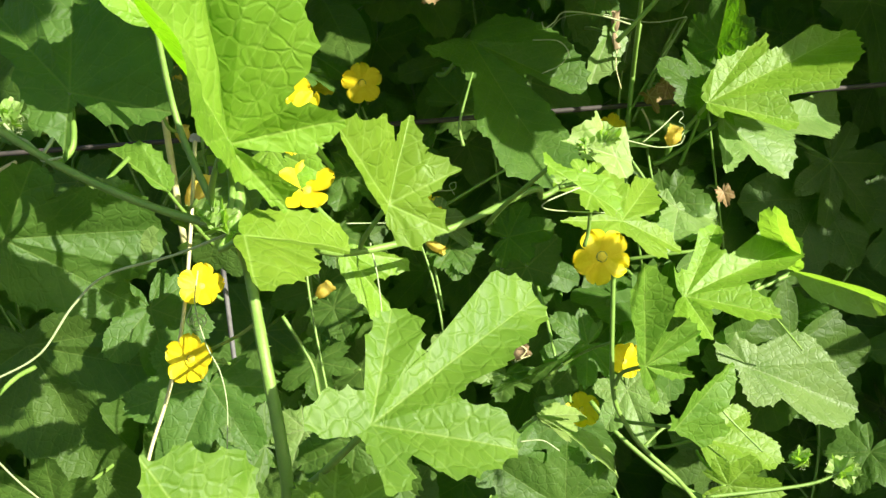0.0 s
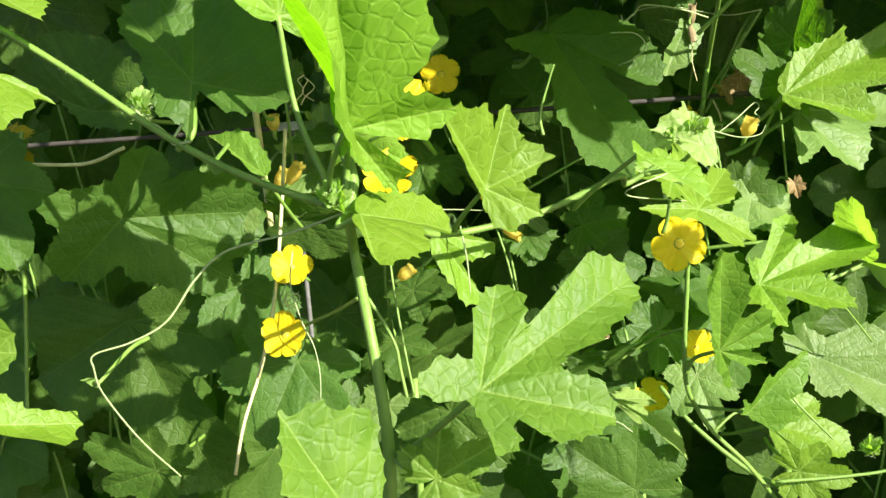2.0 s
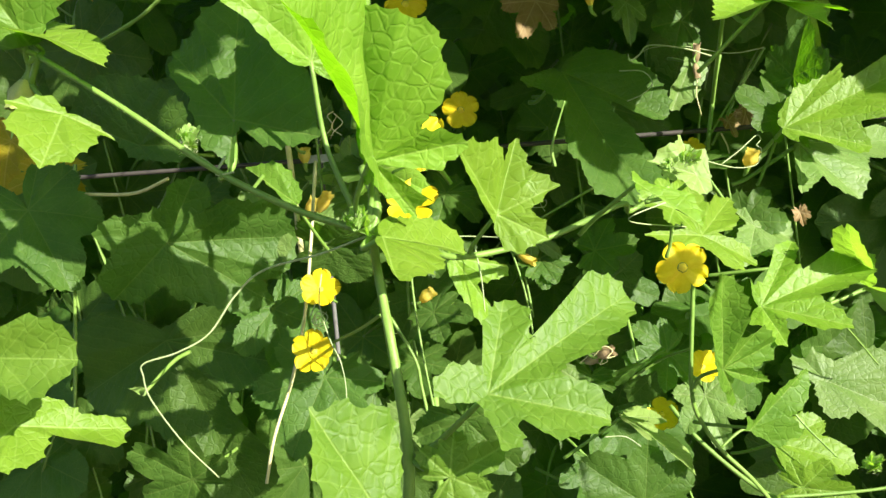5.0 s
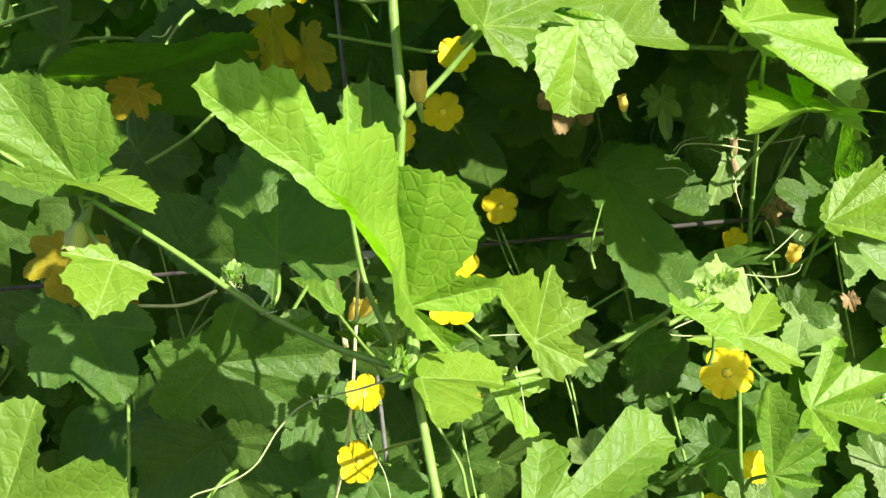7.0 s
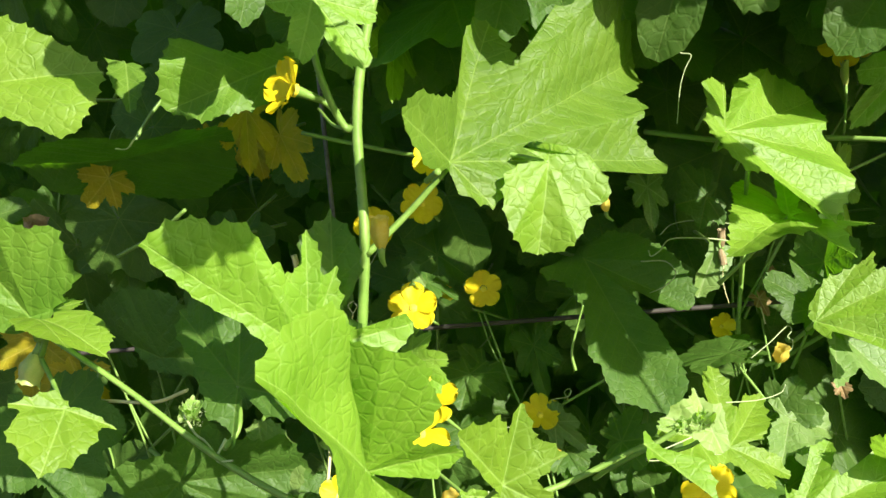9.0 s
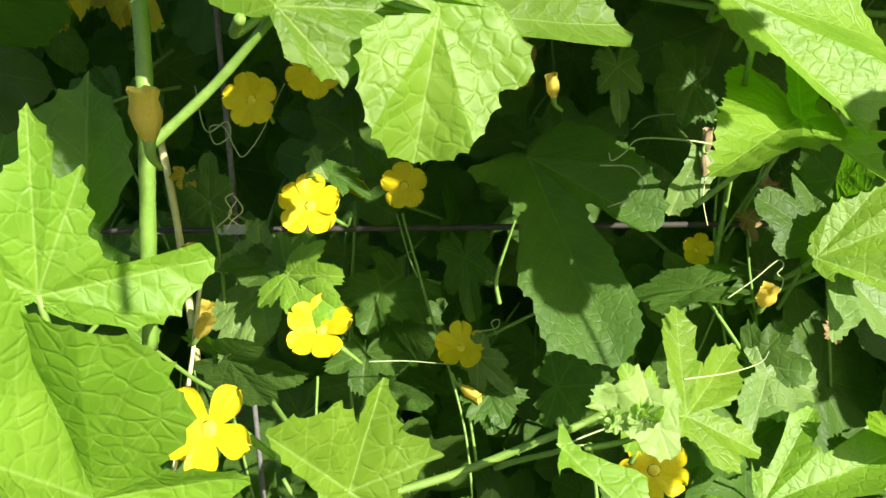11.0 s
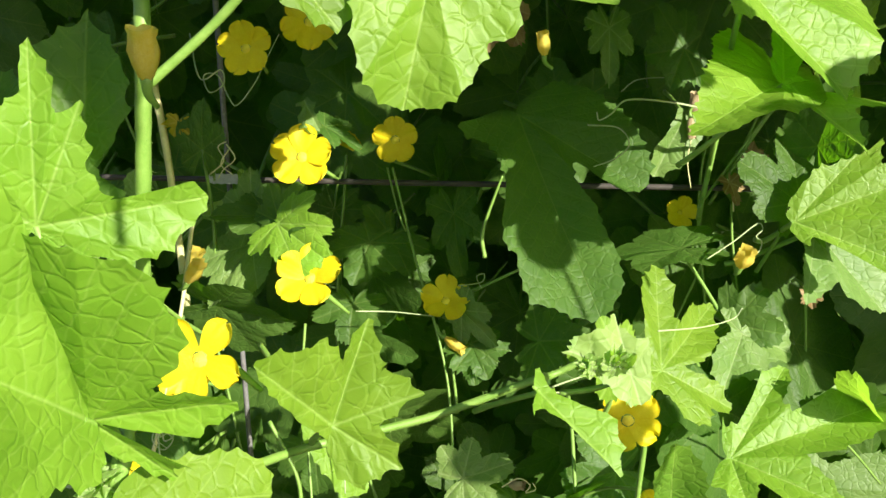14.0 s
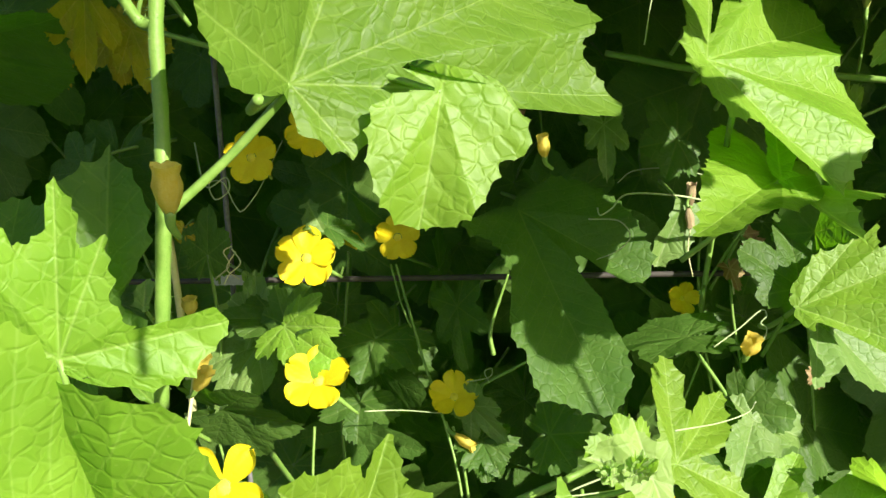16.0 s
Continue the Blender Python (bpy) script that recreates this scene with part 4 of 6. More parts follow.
leaf(back_vine, (-0.0091, 0.5576, 1.2234), (0.0122, 0.5453, 1.2061), (-0.2639, -0.9096, 0.3210), 0.65, "mid", pale_leaf, .1, .1)
leaf(back_vine, (-0.0035, 0.5527, 1.2042), (-0.0000, 0.5372, 1.1858), (-0.1374, -0.7681, 0.6254), 0.96, "mid", mature_leaf, .1, .2)
leaf(back_vine, (-0.0034, 0.5115, 1.1377), (0.0249, 0.5161, 1.1482), (-0.0844, -0.8041, 0.5884), 0.98, "mid", pale_leaf, .1, .1)
leaf(back_vine, (0.0271, 0.5127, 1.1251), (0.0220, 0.4975, 1.1126), (0.0323, -0.6413, 0.7666), 1.30, "mid", mature_leaf, .1, .1)
leaf(back_vine, (0.0716, 0.5777, 1.3857), (0.0733, 0.5643, 1.3580), (0.1173, -0.8913, 0.4381), 0.60, "mid", pale_leaf, .1, .2)
leaf(right_vine, (-0.0254, 0.3377, 1.2611), (-0.0136, 0.3476, 1.2966), (0.5057, -0.8598, 0.0708), 1.00, "mid", young_leaf, 0.6, 0.0, (-0.0426, 0.3661, 1.2372), margin=[(-151, 0.12), (-101, 0.16), (-72, 0.68), (-67, 0.91), (-63, 1.11), (-54, 1.07), (-39, 0.89), (-32, 0.95), (-20, 0.76), (-15, 0.64), (-10, 0.84), (0, 1.0), (8, 0.85), (17, 0.67), (29, 0.73), (46, 0.77), (52, 0.56), (61, 0.34), (87, 0.52), (103, 0.6), (118, 0.51), (145, 0.53), (158, 0.41), (162, 0.24)])
leaf(right_vine, (0.0992, 0.4813, 1.2239), (0.1314, 0.5278, 1.2455), (0.4573, -0.6158, 0.6416), 1.00, "deep", young_leaf, 0.05, 0.05, (0.0867, 0.4753, 1.2133), margin=[(-119, 0.19), (-68, 0.3), (-56, 0.62), (-48, 0.83), (-37, 1.01), (-28, 0.86), (-23, 0.54), (-16, 0.48), (-12, 0.76), (1, 1.06), (11, 0.81), (22, 0.6), (29, 0.42), (11, 0.15), (40, 0.25), (52, 0.56), (67, 0.73), (75, 0.64), (80, 0.51), (99, 0.56), (116, 0.46), (123, 0.26), (154, 0.18), (177, 0.34), (-166, 0.43), (-151, 0.54), (-141, 0.76), (-138, 0.55), (-139, 0.3)])
leaf(right_vine, (0.0736, 0.4305, 1.2476), (0.0532, 0.4236, 1.2569), (0.4928, -0.4944, 0.7160), 1.30, "mid", young_leaf, .3, .1)
leaf(right_vine, (0.1513, 0.5507, 1.2180), (0.1381, 0.5231, 1.1938), (0.2939, -0.7062, 0.6441), 1.00, "mid", pale_leaf, 0.05, 0.05, margin=[(115, 0.47), (137, 0.4), (133, 0.09), (-173, 0.22), (-145, 0.61), (-131, 0.71), (-98, 0.8), (-85, 0.78), (-68, 0.54), (-31, 0.71), (-10, 0.66), (-1, 0.97), (20, 0.83), (28, 0.71), (43, 0.44), (73, 0.18)])
leaf(right_vine, (0.0430, 0.3530, 1.2700), (0.0709, 0.3354, 1.2506), (0.3003, -0.4504, 0.8408), 1.00, "long", young_leaf, 0.05, 0.05, margin=[(58, 0.15), (-163, 0.05), (-148, 0.23), (-117, 0.19), (-64, 0.11), (-36, 0.21), (-31, 0.36), (-34, 0.57), (-27, 0.71), (-15, 0.85), (-2, 1.0), (-2, 0.82), (-6, 0.63), (-5, 0.45), (14, 0.27)])
leaf(lowright_vine, (0.1377, 0.4902, 1.1731), (0.2191, 0.5127, 1.2006), (-0.0803, -0.6421, 0.7624), 1.00, "deep", young_leaf, 0.12, 0.05, (0.2338, 0.5587, 1.1673), margin=[(145, 0.1), (155, 0.17), (143, 0.22), (125, 0.21), (115, 0.33), (109, 0.38), (100, 0.39), (90, 0.31), (77, 0.21), (60, 0.25), (65, 0.36), (64, 0.46), (55, 0.55), (47, 0.63), (37, 0.55), (31, 0.47), (26, 0.42), (19, 0.41), (17, 0.52), (16, 0.61), (14, 0.73), (9, 0.89), (-1, 1.03), (-5, 1.01), (-9, 0.99), (-10, 0.85), (-14, 0.84), (-17, 0.8), (-17, 0.71), (-14, 0.63), (-14, 0.54), (-15, 0.47), (-23, 0.46), (-28, 0.57), (-30, 0.64), (-35, 0.69), (-41, 0.63), (-49, 0.49), (-45, 0.39), (-49, 0.22), (-71, 0.18), (-83, 0.26), (-89, 0.17), (-75, 0.11), (-94, 0.04)])
leaf(lowright_vine, (0.1054, 0.4614, 1.1411), (0.1020, 0.4363, 1.2074), (0.2149, -0.9168, -0.3365), 1.00, "deep", summer_leaf, 0.05, 0.05, (0.0926, 0.4968, 1.1148), margin=[(-154, 0.09), (-20, 0.22), (-13, 0.57), (-11, 0.74), (-5, 0.87), (1, 0.97), (9, 0.88), (17, 0.72), (20, 0.57), (21, 0.35), (40, 0.39), (44, 0.53), (71, 0.53), (86, 0.46), (97, 0.24), (109, 0.39), (121, 0.54), (130, 0.36), (132, 0.15), (159, 0.22), (160, 0.46), (170, 0.45), (176, 0.26)])
leaf(lowright_vine, (0.1235, 0.4667, 1.0995), (0.1600, 0.4705, 1.1365), (0.1392, -0.9896, -0.0355), 1.00, "deep", summer_leaf, 0.05, 0.05, margin=[(-141, 0.08), (-65, 0.17), (-15, 0.11), (-29, 0.46), (-9, 0.51), (-4, 0.74), (2, 1.0), (9, 0.94), (16, 0.82), (22, 0.7), (26, 0.49), (55, 0.64), (68, 0.46), (85, 0.42), (79, 0.22), (103, 0.1)])
leaf(lowright_vine, (0.1590, 0.5388, 1.0598), (0.2125, 0.5273, 1.0483), (0.0020, -0.7056, 0.7086), 1.00, "mid", young_leaf, .08, .1, lobes=[(0, 1.0, 0), (-41, 0.73, 0), (37, 0.52, 0), (-85, 0.43, 0)], slim=0.32, core=0.6)
leaf(lowright_vine, (0.2250, 0.5420, 1.1714), (0.2752, 0.5055, 1.1503), (-0.6379, -0.5863, -0.4994), 1.00, "mid", tip_leaf, .5, .1, (0.1967, 0.5371, 1.1631), lobes=[(0, 1.0, 0.26), (-99, 1.17, 0.22)], slim=0.34, core=0.42)
leaf(lowright_vine, (0.2295, 0.6414, 1.0714), (0.3093, 0.6230, 1.0385), (0.0442, -0.8238, 0.5652), 1.00, "mid", pale_leaf, 0.05, 0.05, margin=[(-82, 0.21), (-58, 0.55), (-46, 0.65), (-26, 0.74), (-12, 0.9), (-1, 1.02), (7, 1.0), (18, 0.9), (26, 0.73), (29, 0.57), (21, 0.42), (28, 0.37), (44, 0.4), (74, 0.38), (94, 0.24), (133, 0.12), (167, 0.18), (158, 0.28), (-173, 0.34), (-151, 0.42), (-132, 0.38), (-120, 0.27)])
leaf(lowright_vine, (0.2875, 0.6989, 1.0942), (0.3206, 0.6858, 1.0750), (-0.4256, -0.8963, -0.1246), 0.79, "round", mature_leaf, .1, .1)
leaf(lowright_vine, (0.3180, 0.6219, 1.0003), (0.2931, 0.6071, 0.9757), (-0.3464, -0.6054, 0.7166), 0.96, "round", mature_leaf, .1, .1)
leaf(lowright_vine, (0.1666, 0.5050, 1.0403), (0.1993, 0.4950, 1.0387), (-0.2828, -0.9488, 0.1406), 0.88, "mid", young_leaf, .2, .1)
leaf(lowright_vine, (0.0489, 0.5320, 1.0876), (0.0980, 0.5075, 1.0603), (0.4579, -0.0722, 0.8861), 1.00, "mid", tip_leaf, .2, .1, lobes=[(2, 1.01, 0), (-54, 0.65, 0), (43, 0.59, 0)], slim=0.28, core=0.4)
leaf(lowright_vine, (0.0600, 0.5117, 1.0293), (0.0168, 0.5069, 1.0630), (0.1267, -0.9917, 0.0203), 0.97, "round", mature_leaf, .1, .1)
leaf(lowright_vine, (0.1131, 0.5541, 1.0927), (0.1215, 0.5283, 1.0611), (-0.1237, -0.7849, 0.6071), 0.75, "mid", pale_leaf, .1, .1)
leaf(lowright_vine, (0.0608, 0.5191, 1.1287), (0.0198, 0.4961, 1.1171), (0.4675, -0.4512, -0.7602), 0.60, "mid", mature_leaf, .1, .1)
leaf(lowright_vine, (0.0849, 0.5403, 1.1320), (0.0526, 0.5287, 1.1263), (0.2081, -0.8322, 0.5139), 1.10, "mid", mature_leaf, .1, .1)
leaf(centre_vine, (-0.0831, 0.5349, 1.1722), (-0.0758, 0.5216, 1.1540), (-0.2789, -0.8257, 0.4904), 1.24, "mid", mature_leaf, .1, .1)
leaf(centre_vine, (-0.0988, 0.5383, 1.1351), (-0.0954, 0.5241, 1.1120), (-0.2285, -0.8451, 0.4832), 1.30, "mid", mature_leaf, .1, .1)
leaf(centre_vine, (-0.1228, 0.4717, 1.1049), (-0.1427, 0.4646, 1.1238), (0.5686, -0.7616, 0.3109), 1.15, "mid", mature_leaf, .1, .1)
leaf(centre_vine, (-0.0982, 0.4735, 1.1131), (-0.1081, 0.4600, 1.0947), (-0.1572, -0.7545, 0.6372), 1.16, "mid", pale_leaf, .1, .1)
leaf(centre_vine, (-0.1849, 0.5248, 1.1227), (-0.1844, 0.5088, 1.0898), (-0.1145, -0.8950, 0.4311), 1.11, "mid", mature_leaf, .1, .1)
leaf(centre_vine, (-0.0649, 0.6202, 1.2519), (-0.0824, 0.6059, 1.2294), (-0.0057, -0.8406, 0.5416), 1.27, "mid", mature_leaf, .1, .1)
leaf(right_vine, (0.0372, 0.5529, 1.2075), (0.0671, 0.5443, 1.2141), (-0.3404, -0.6847, 0.6444), 1.14, "mid", mature_leaf, .1, .1)
leaf(right_vine, (0.1457, 0.5569, 1.2216), (0.1730, 0.5469, 1.2206), (-0.3091, -0.8836, 0.3516), 1.18, "mid", mature_leaf, .1, .1)
leaf(right_vine, (-0.0015, 0.5516, 1.2030), (0.0086, 0.5391, 1.1891), (0.1573, -0.6757, 0.7202), 1.24, "mid", mature_leaf, .1, .1)
leaf(backleft_vine, (-0.3687, 0.5029, 1.3199), (-0.3734, 0.4882, 1.2845), (0.0681, -0.9251, 0.3736), 1.22, "mid", yellow_leaf, .1, .1)
leaf(backleft_vine, (-0.3311, 0.4845, 1.2956), (-0.3351, 0.4711, 1.2714), (0.0943, -0.8785, 0.4683), 1.30, "mid", yellow_leaf, .1, .1)
leaf(backleft_vine, (-0.1956, 0.5097, 1.4673), (-0.1928, 0.4970, 1.4237), (0.4495, -0.8495, 0.2763), 0.60, "deep", yellow_leaf, .1, .1)
leaf(top_vine, (-0.1779, 0.5214, 1.4483), (-0.1627, 0.5114, 1.4145), (-0.1745, -0.9627, 0.2067), 0.75, "mid", yellow_leaf, .1, .1)
leaf(backleft_vine, (-0.2979, 0.5010, 1.4312), (-0.3156, 0.4970, 1.4135), (0.1574, -0.9853, 0.0670), 1.09, "mid", yellow_leaf, .1, .1)
leaf(top_vine, (-0.2497, 0.5744, 1.4530), (-0.2446, 0.5584, 1.4192), (0.4151, -0.7964, 0.4398), 0.60, "mid", yellow_leaf, .1, .1)
leaf(top_vine, (-0.2193, 0.5783, 1.4516), (-0.2131, 0.5733, 1.4211), (0.1335, -0.9737, 0.1844), 0.81, "mid", yellow_leaf, .1, .1)
leaf(back_vine, (0.0075, 0.6181, 1.3985), (-0.0057, 0.6033, 1.3717), (0.4324, -0.8630, 0.2612), 0.96, "mid", dry_leaf, .2, .2)
leaf(back_vine, (-0.0968, 0.5856, 1.3290), (-0.0728, 0.5860, 1.3173), (0.4099, -0.3841, 0.8273), 0.75, "mid", mature_leaf, .2, .2)
leaf(back_vine, (-0.1753, 0.5534, 1.3352), (-0.1782, 0.5505, 1.3273), (0.1563, -0.9454, 0.2860), 1.30, "mid", yellow_leaf, .2, .2)
leaf(upright_vine, (0.2022, 0.5854, 1.3795), (0.2006, 0.5652, 1.3223), (-0.8694, -0.4577, 0.1862), 0.60, "long", tip_leaf, .2, .1)
leaf(centre_vine, (-0.0711, 0.2717, 1.2946), (-0.0741, 0.2401, 1.3211), (0.9948, -0.0083, 0.1011), 1.00, "mid", young_leaf, 0.05, 0.0, (-0.0804, 0.2931, 1.2617), margin=[(-138, 0.28), (-109, 0.42), (-82, 0.46), (-70, 0.45), (-60, 0.54), (-52, 0.73), (-45, 0.85), (-37, 1.12), (-31, 1.36), (-23, 1.44), (-15, 1.42), (-10, 1.6), (-8, 1.9), (2, 2.0), (14, 2.0), (27, 1.85), (29, 1.2), (32, 0.5), (60, 0.08), (180, 0.08)])
leaf(upright_vine, (0.1627, 0.6123, 1.3041), (0.1703, 0.6130, 1.2968), (0.1650, -0.9839, 0.0687), 0.77, "mid", dry_leaf, .5, .4)
leaf(upright_vine, (0.1489, 0.6092, 1.2931), (0.1536, 0.5991, 1.2832), (0.0648, -0.6871, 0.7236), 0.64, "mid", dry_leaf, .5, .4)
leaf(upright_vine, (0.1845, 0.7271, 1.2934), (0.1969, 0.7268, 1.2854), (0.1563, -0.9454, 0.2860), 0.69, "mid", dry_leaf, .5, .4)
leaf(upright_vine, (0.1734, 0.6520, 1.2983), (0.1789, 0.6497, 1.2849), (0.0136, -0.9848, 0.1731), 0.69, "mid", dry_leaf, .5, .4)
leaf(upright_vine, (0.2107, 0.6379, 1.2155), (0.2142, 0.6360, 1.2045), (0.0136, -0.9848, 0.1731), 0.82, "mid", dry_leaf, .5, .4)
leaf(left_vine, (-0.2129, 0.3401, 1.1813), (-0.2192, 0.3386, 1.1559), (0.0357, -0.9981, 0.0494), 1.00, "long", tip_leaf, 0.05, 0.05, margin=[(107, 0.13), (-8, 0.23), (-33, 0.63), (-21, 0.97), (1, 1.02), (14, 0.93), (20, 0.68), (28, 0.29)])

# stems and tendrils
stem(left_vine, [(-0.2310, 0.3168, 1.3513), (-0.1907, 0.3110, 1.3239), (-0.1475, 0.3030, 1.2927), (-0.1110, 0.2958, 1.2734), (-0.0779, 0.2925, 1.2609)], .0018, .0022, green_stem, 1)
stem(left_vine, [(-0.2624, 0.2922, 1.3802), (-0.2442, 0.3091, 1.3608), (-0.2310, 0.3168, 1.3513)], .0016, .0018, green_stem, 1)
stem(left_vine, [(-0.2310, 0.3168, 1.3513), (-0.2406, 0.3235, 1.3394), (-0.2448, 0.3223, 1.3330)], .0022, .0016, green_stem, 0)
stem(centre_vine, [(-0.0779, 0.2925, 1.2609), (-0.0837, 0.3284, 1.2394), (-0.0773, 0.3124, 1.2059), (-0.0740, 0.3074, 1.1771), (-0.0734, 0.3074, 1.1484), (-0.0778, 0.3103, 1.1073)], .0027, .0040, green_stem, 1)
stem(centre_vine, [(-0.0833, 0.3118, 1.2887), (-0.0760, 0.2978, 1.2736), (-0.0779, 0.2925, 1.2609)], .0030, .0027, green_stem, 1)
stem(right_vine, [(-0.0779, 0.2925, 1.2609), (-0.0611, 0.3130, 1.2517), (-0.0450, 0.3606, 1.2381), (-0.0005, 0.3839, 1.2421), (0.0390, 0.3917, 1.2562), (0.0466, 0.4110, 1.2504), (0.0685, 0.4128, 1.2619)], .0024, .0019, green_stem, 1)
stem(back_vine, [(-0.1571, 0.5239, 1.2888), (-0.1606, 0.5047, 1.2379), (-0.1628, 0.4756, 1.1882), (-0.1709, 0.4585, 1.1493), (-0.1814, 0.4426, 1.1171), (-0.1885, 0.4373, 1.0875)], .0017, .0014, straw_stem, 0)
stem(top_vine, [(-0.0632, 0.3447, 1.4915), (-0.0718, 0.3413, 1.4608), (-0.0762, 0.3386, 1.4324), (-0.0768, 0.3366, 1.4034), (-0.0771, 0.3329, 1.3798), (-0.0830, 0.3367, 1.3455), (-0.0909, 0.3430, 1.3069)], .0030, .0034, green_stem, 1)
stem(top_vine, [(-0.0905, 0.3248, 1.4859), (-0.0877, 0.3282, 1.4559), (-0.0825, 0.3378, 1.4345), (-0.0763, 0.3386, 1.4319)], .0020, .0026, green_stem, 1)
stem(top_vine, [(-0.1147, 0.4099, 1.4508), (-0.0931, 0.3616, 1.4364), (-0.0763, 0.3386, 1.4319)], .0012, .0012, green_stem, 0)
stem(top_vine, [(-0.1438, 0.4656, 1.4434), (-0.1073, 0.4605, 1.4318), (-0.0653, 0.4563, 1.4202), (-0.0182, 0.4635, 1.4162)], .0018, .0018, green_stem, 0)
stem(back_vine, [(-0.0579, 0.5997, 1.3016), (-0.0517, 0.5901, 1.2840), (-0.0382, 0.5704, 1.2466), (-0.0254, 0.5530, 1.2172), (-0.0151, 0.5384, 1.1808), (-0.0093, 0.5195, 1.1326), (-0.0047, 0.5089, 1.0949)], .0011, .0011, green_stem, 0)
stem(back_vine, [(-0.0624, 0.6040, 1.3009), (-0.0551, 0.5974, 1.2753), (-0.0494, 0.5943, 1.2617)], .0009, .0009, green_stem, 0)
stem(back_vine, [(-0.0923, 0.5135, 1.2281), (-0.0927, 0.5044, 1.1980), (-0.0880, 0.4924, 1.1559), (-0.0805, 0.4721, 1.1196)], .0011, .0011, green_stem, 0)
stem(upright_vine, [(0.1237, 0.4778, 1.4018), (0.1208, 0.4857, 1.3761), (0.1343, 0.6020, 1.2973), (0.1284, 0.5821, 1.2837), (0.1350, 0.6239, 1.2570)], .0019, .0018, green_stem, 0)
stem(upright_vine, [(0.1868, 0.6408, 1.3491), (0.1652, 0.6349, 1.3174), (0.1407, 0.6272, 1.2754)], .0016, .0016, green_stem, 0)
stem(upright_vine, [(0.0734, 0.5803, 1.4252), (0.1290, 0.5476, 1.4113), (0.1796, 0.5351, 1.4073), (0.2257, 0.5217, 1.4000)], .0026, .0022, green_stem, 0)
stem(upright_vine, [(0.2063, 0.5631, 1.4574), (0.2028, 0.5556, 1.4304), (0.1959, 0.5428, 1.4076)], .0012, .0012, green_stem, 0)
stem(upright_vine, [(0.1098, 0.5859, 1.4228), (0.1343, 0.5924, 1.4609), (0.1512, 0.5968, 1.4855)], .0016, .0016, green_stem, 0)
stem(lowright_vine, [(0.0977, 0.4948, 1.2190), (0.0954, 0.4975, 1.1765), (0.0926, 0.4968, 1.1148), (0.1016, 0.5022, 1.0875), (0.1140, 0.5041, 1.0684), (0.1338, 0.5056, 1.0465), (0.1567, 0.5104, 1.0142)], .0020, .0020, green_stem, 0)
stem(lowright_vine, [(0.0869, 0.5527, 1.0869), (0.1048, 0.5388, 1.0641), (0.1350, 0.5244, 1.0374), (0.1576, 0.5124, 1.0253)], .0022, .0022, green_stem, 0)
stem(lowright_vine, [(0.1125, 0.5047, 1.0721), (0.1292, 0.5117, 1.0815), (0.1545, 0.5222, 1.0812)], .0014, .0014, green_stem, 0)
stem(lowright_vine, [(0.0556, 0.5270, 1.1168), (0.0778, 0.5200, 1.1328), (0.0949, 0.5020, 1.1445)], .0013, .0013, green_stem, 0)
stem(lowright_vine, [(0.1486, 0.4944, 1.0391), (0.1886, 0.4951, 1.0403), (0.2178, 0.4959, 1.0426), (0.2364, 0.4972, 1.0483)], .0017, .0012, green_stem, 1)
stem(centre_vine, [(-0.1434, 0.4430, 1.1741), (-0.1131, 0.4060, 1.1921), (-0.0879, 0.3490, 1.2129)], .0012, .0012, green_stem, 0)
stem(centre_vine, [(-0.1066, 0.4854, 1.1812), (-0.0917, 0.4806, 1.1530), (-0.0881, 0.4771, 1.1325), (-0.0823, 0.4711, 1.0984)], .0016, .0016, green_stem, 0)
stem(back_vine, [(-0.0200, 0.5529, 1.2120), (-0.0141, 0.5489, 1.1888), (-0.0105, 0.5443, 1.1621)], .0013, .0013, green_stem, 0)
stem(back_vine, [(-0.0052, 0.5764, 1.2291), (0.0258, 0.5795, 1.2443), (0.0547, 0.5823, 1.2576)], .0013, .0013, green_stem, 0)
stem(backleft_vine, [(-0.3098, 0.4774, 1.3003), (-0.3161, 0.4720, 1.2412), (-0.3241, 0.4727, 1.1826), (-0.3300, 0.4646, 1.1161)], .0018, .0018, green_stem, 0)
stem(backleft_vine, [(-0.3478, 0.4808, 1.2812), (-0.3074, 0.4755, 1.2800), (-0.2681, 0.4699, 1.2783), (-0.2406, 0.4640, 1.2863)], .0016, .0016, straw_stem, 0)
stem(backleft_vine, [(-0.2859, 0.4787, 1.3769), (-0.2520, 0.4742, 1.3901), (-0.2283, 0.4684, 1.4035)], .0018, .0018, green_stem, 0)
stem(left_vine, [(-0.0779, 0.2925, 1.2609), (-0.1041, 0.3044, 1.2522), (-0.1333, 0.3103, 1.2455), (-0.1484, 0.3103, 1.2342), (-0.1615, 0.3068, 1.2179), (-0.1768, 0.3042, 1.2104), (-0.1921, 0.3015, 1.2067), (-0.1939, 0.3030, 1.2000), (-0.1934, 0.3067, 1.1875), (-0.1841, 0.3152, 1.1624), (-0.1724, 0.3243, 1.1404)], .0007, .0005, tendril_green, 0, "tendril")
stem(centre_vine, [(-0.1399, 0.4411, 1.2208), (-0.1397, 0.4282, 1.2050), (-0.1323, 0.4149, 1.1865), (-0.1261, 0.4123, 1.1715), (-0.1239, 0.4093, 1.1540), (-0.1258, 0.4052, 1.1309)], .0006, .0004, tendril_green, 0, "tendril")
stem(centre_vine, [(-0.0403, 0.3944, 1.2365), (-0.0380, 0.3916, 1.2201), (-0.0372, 0.3885, 1.2025)], .0006, .0004, tendril_green, 0, "tendril")
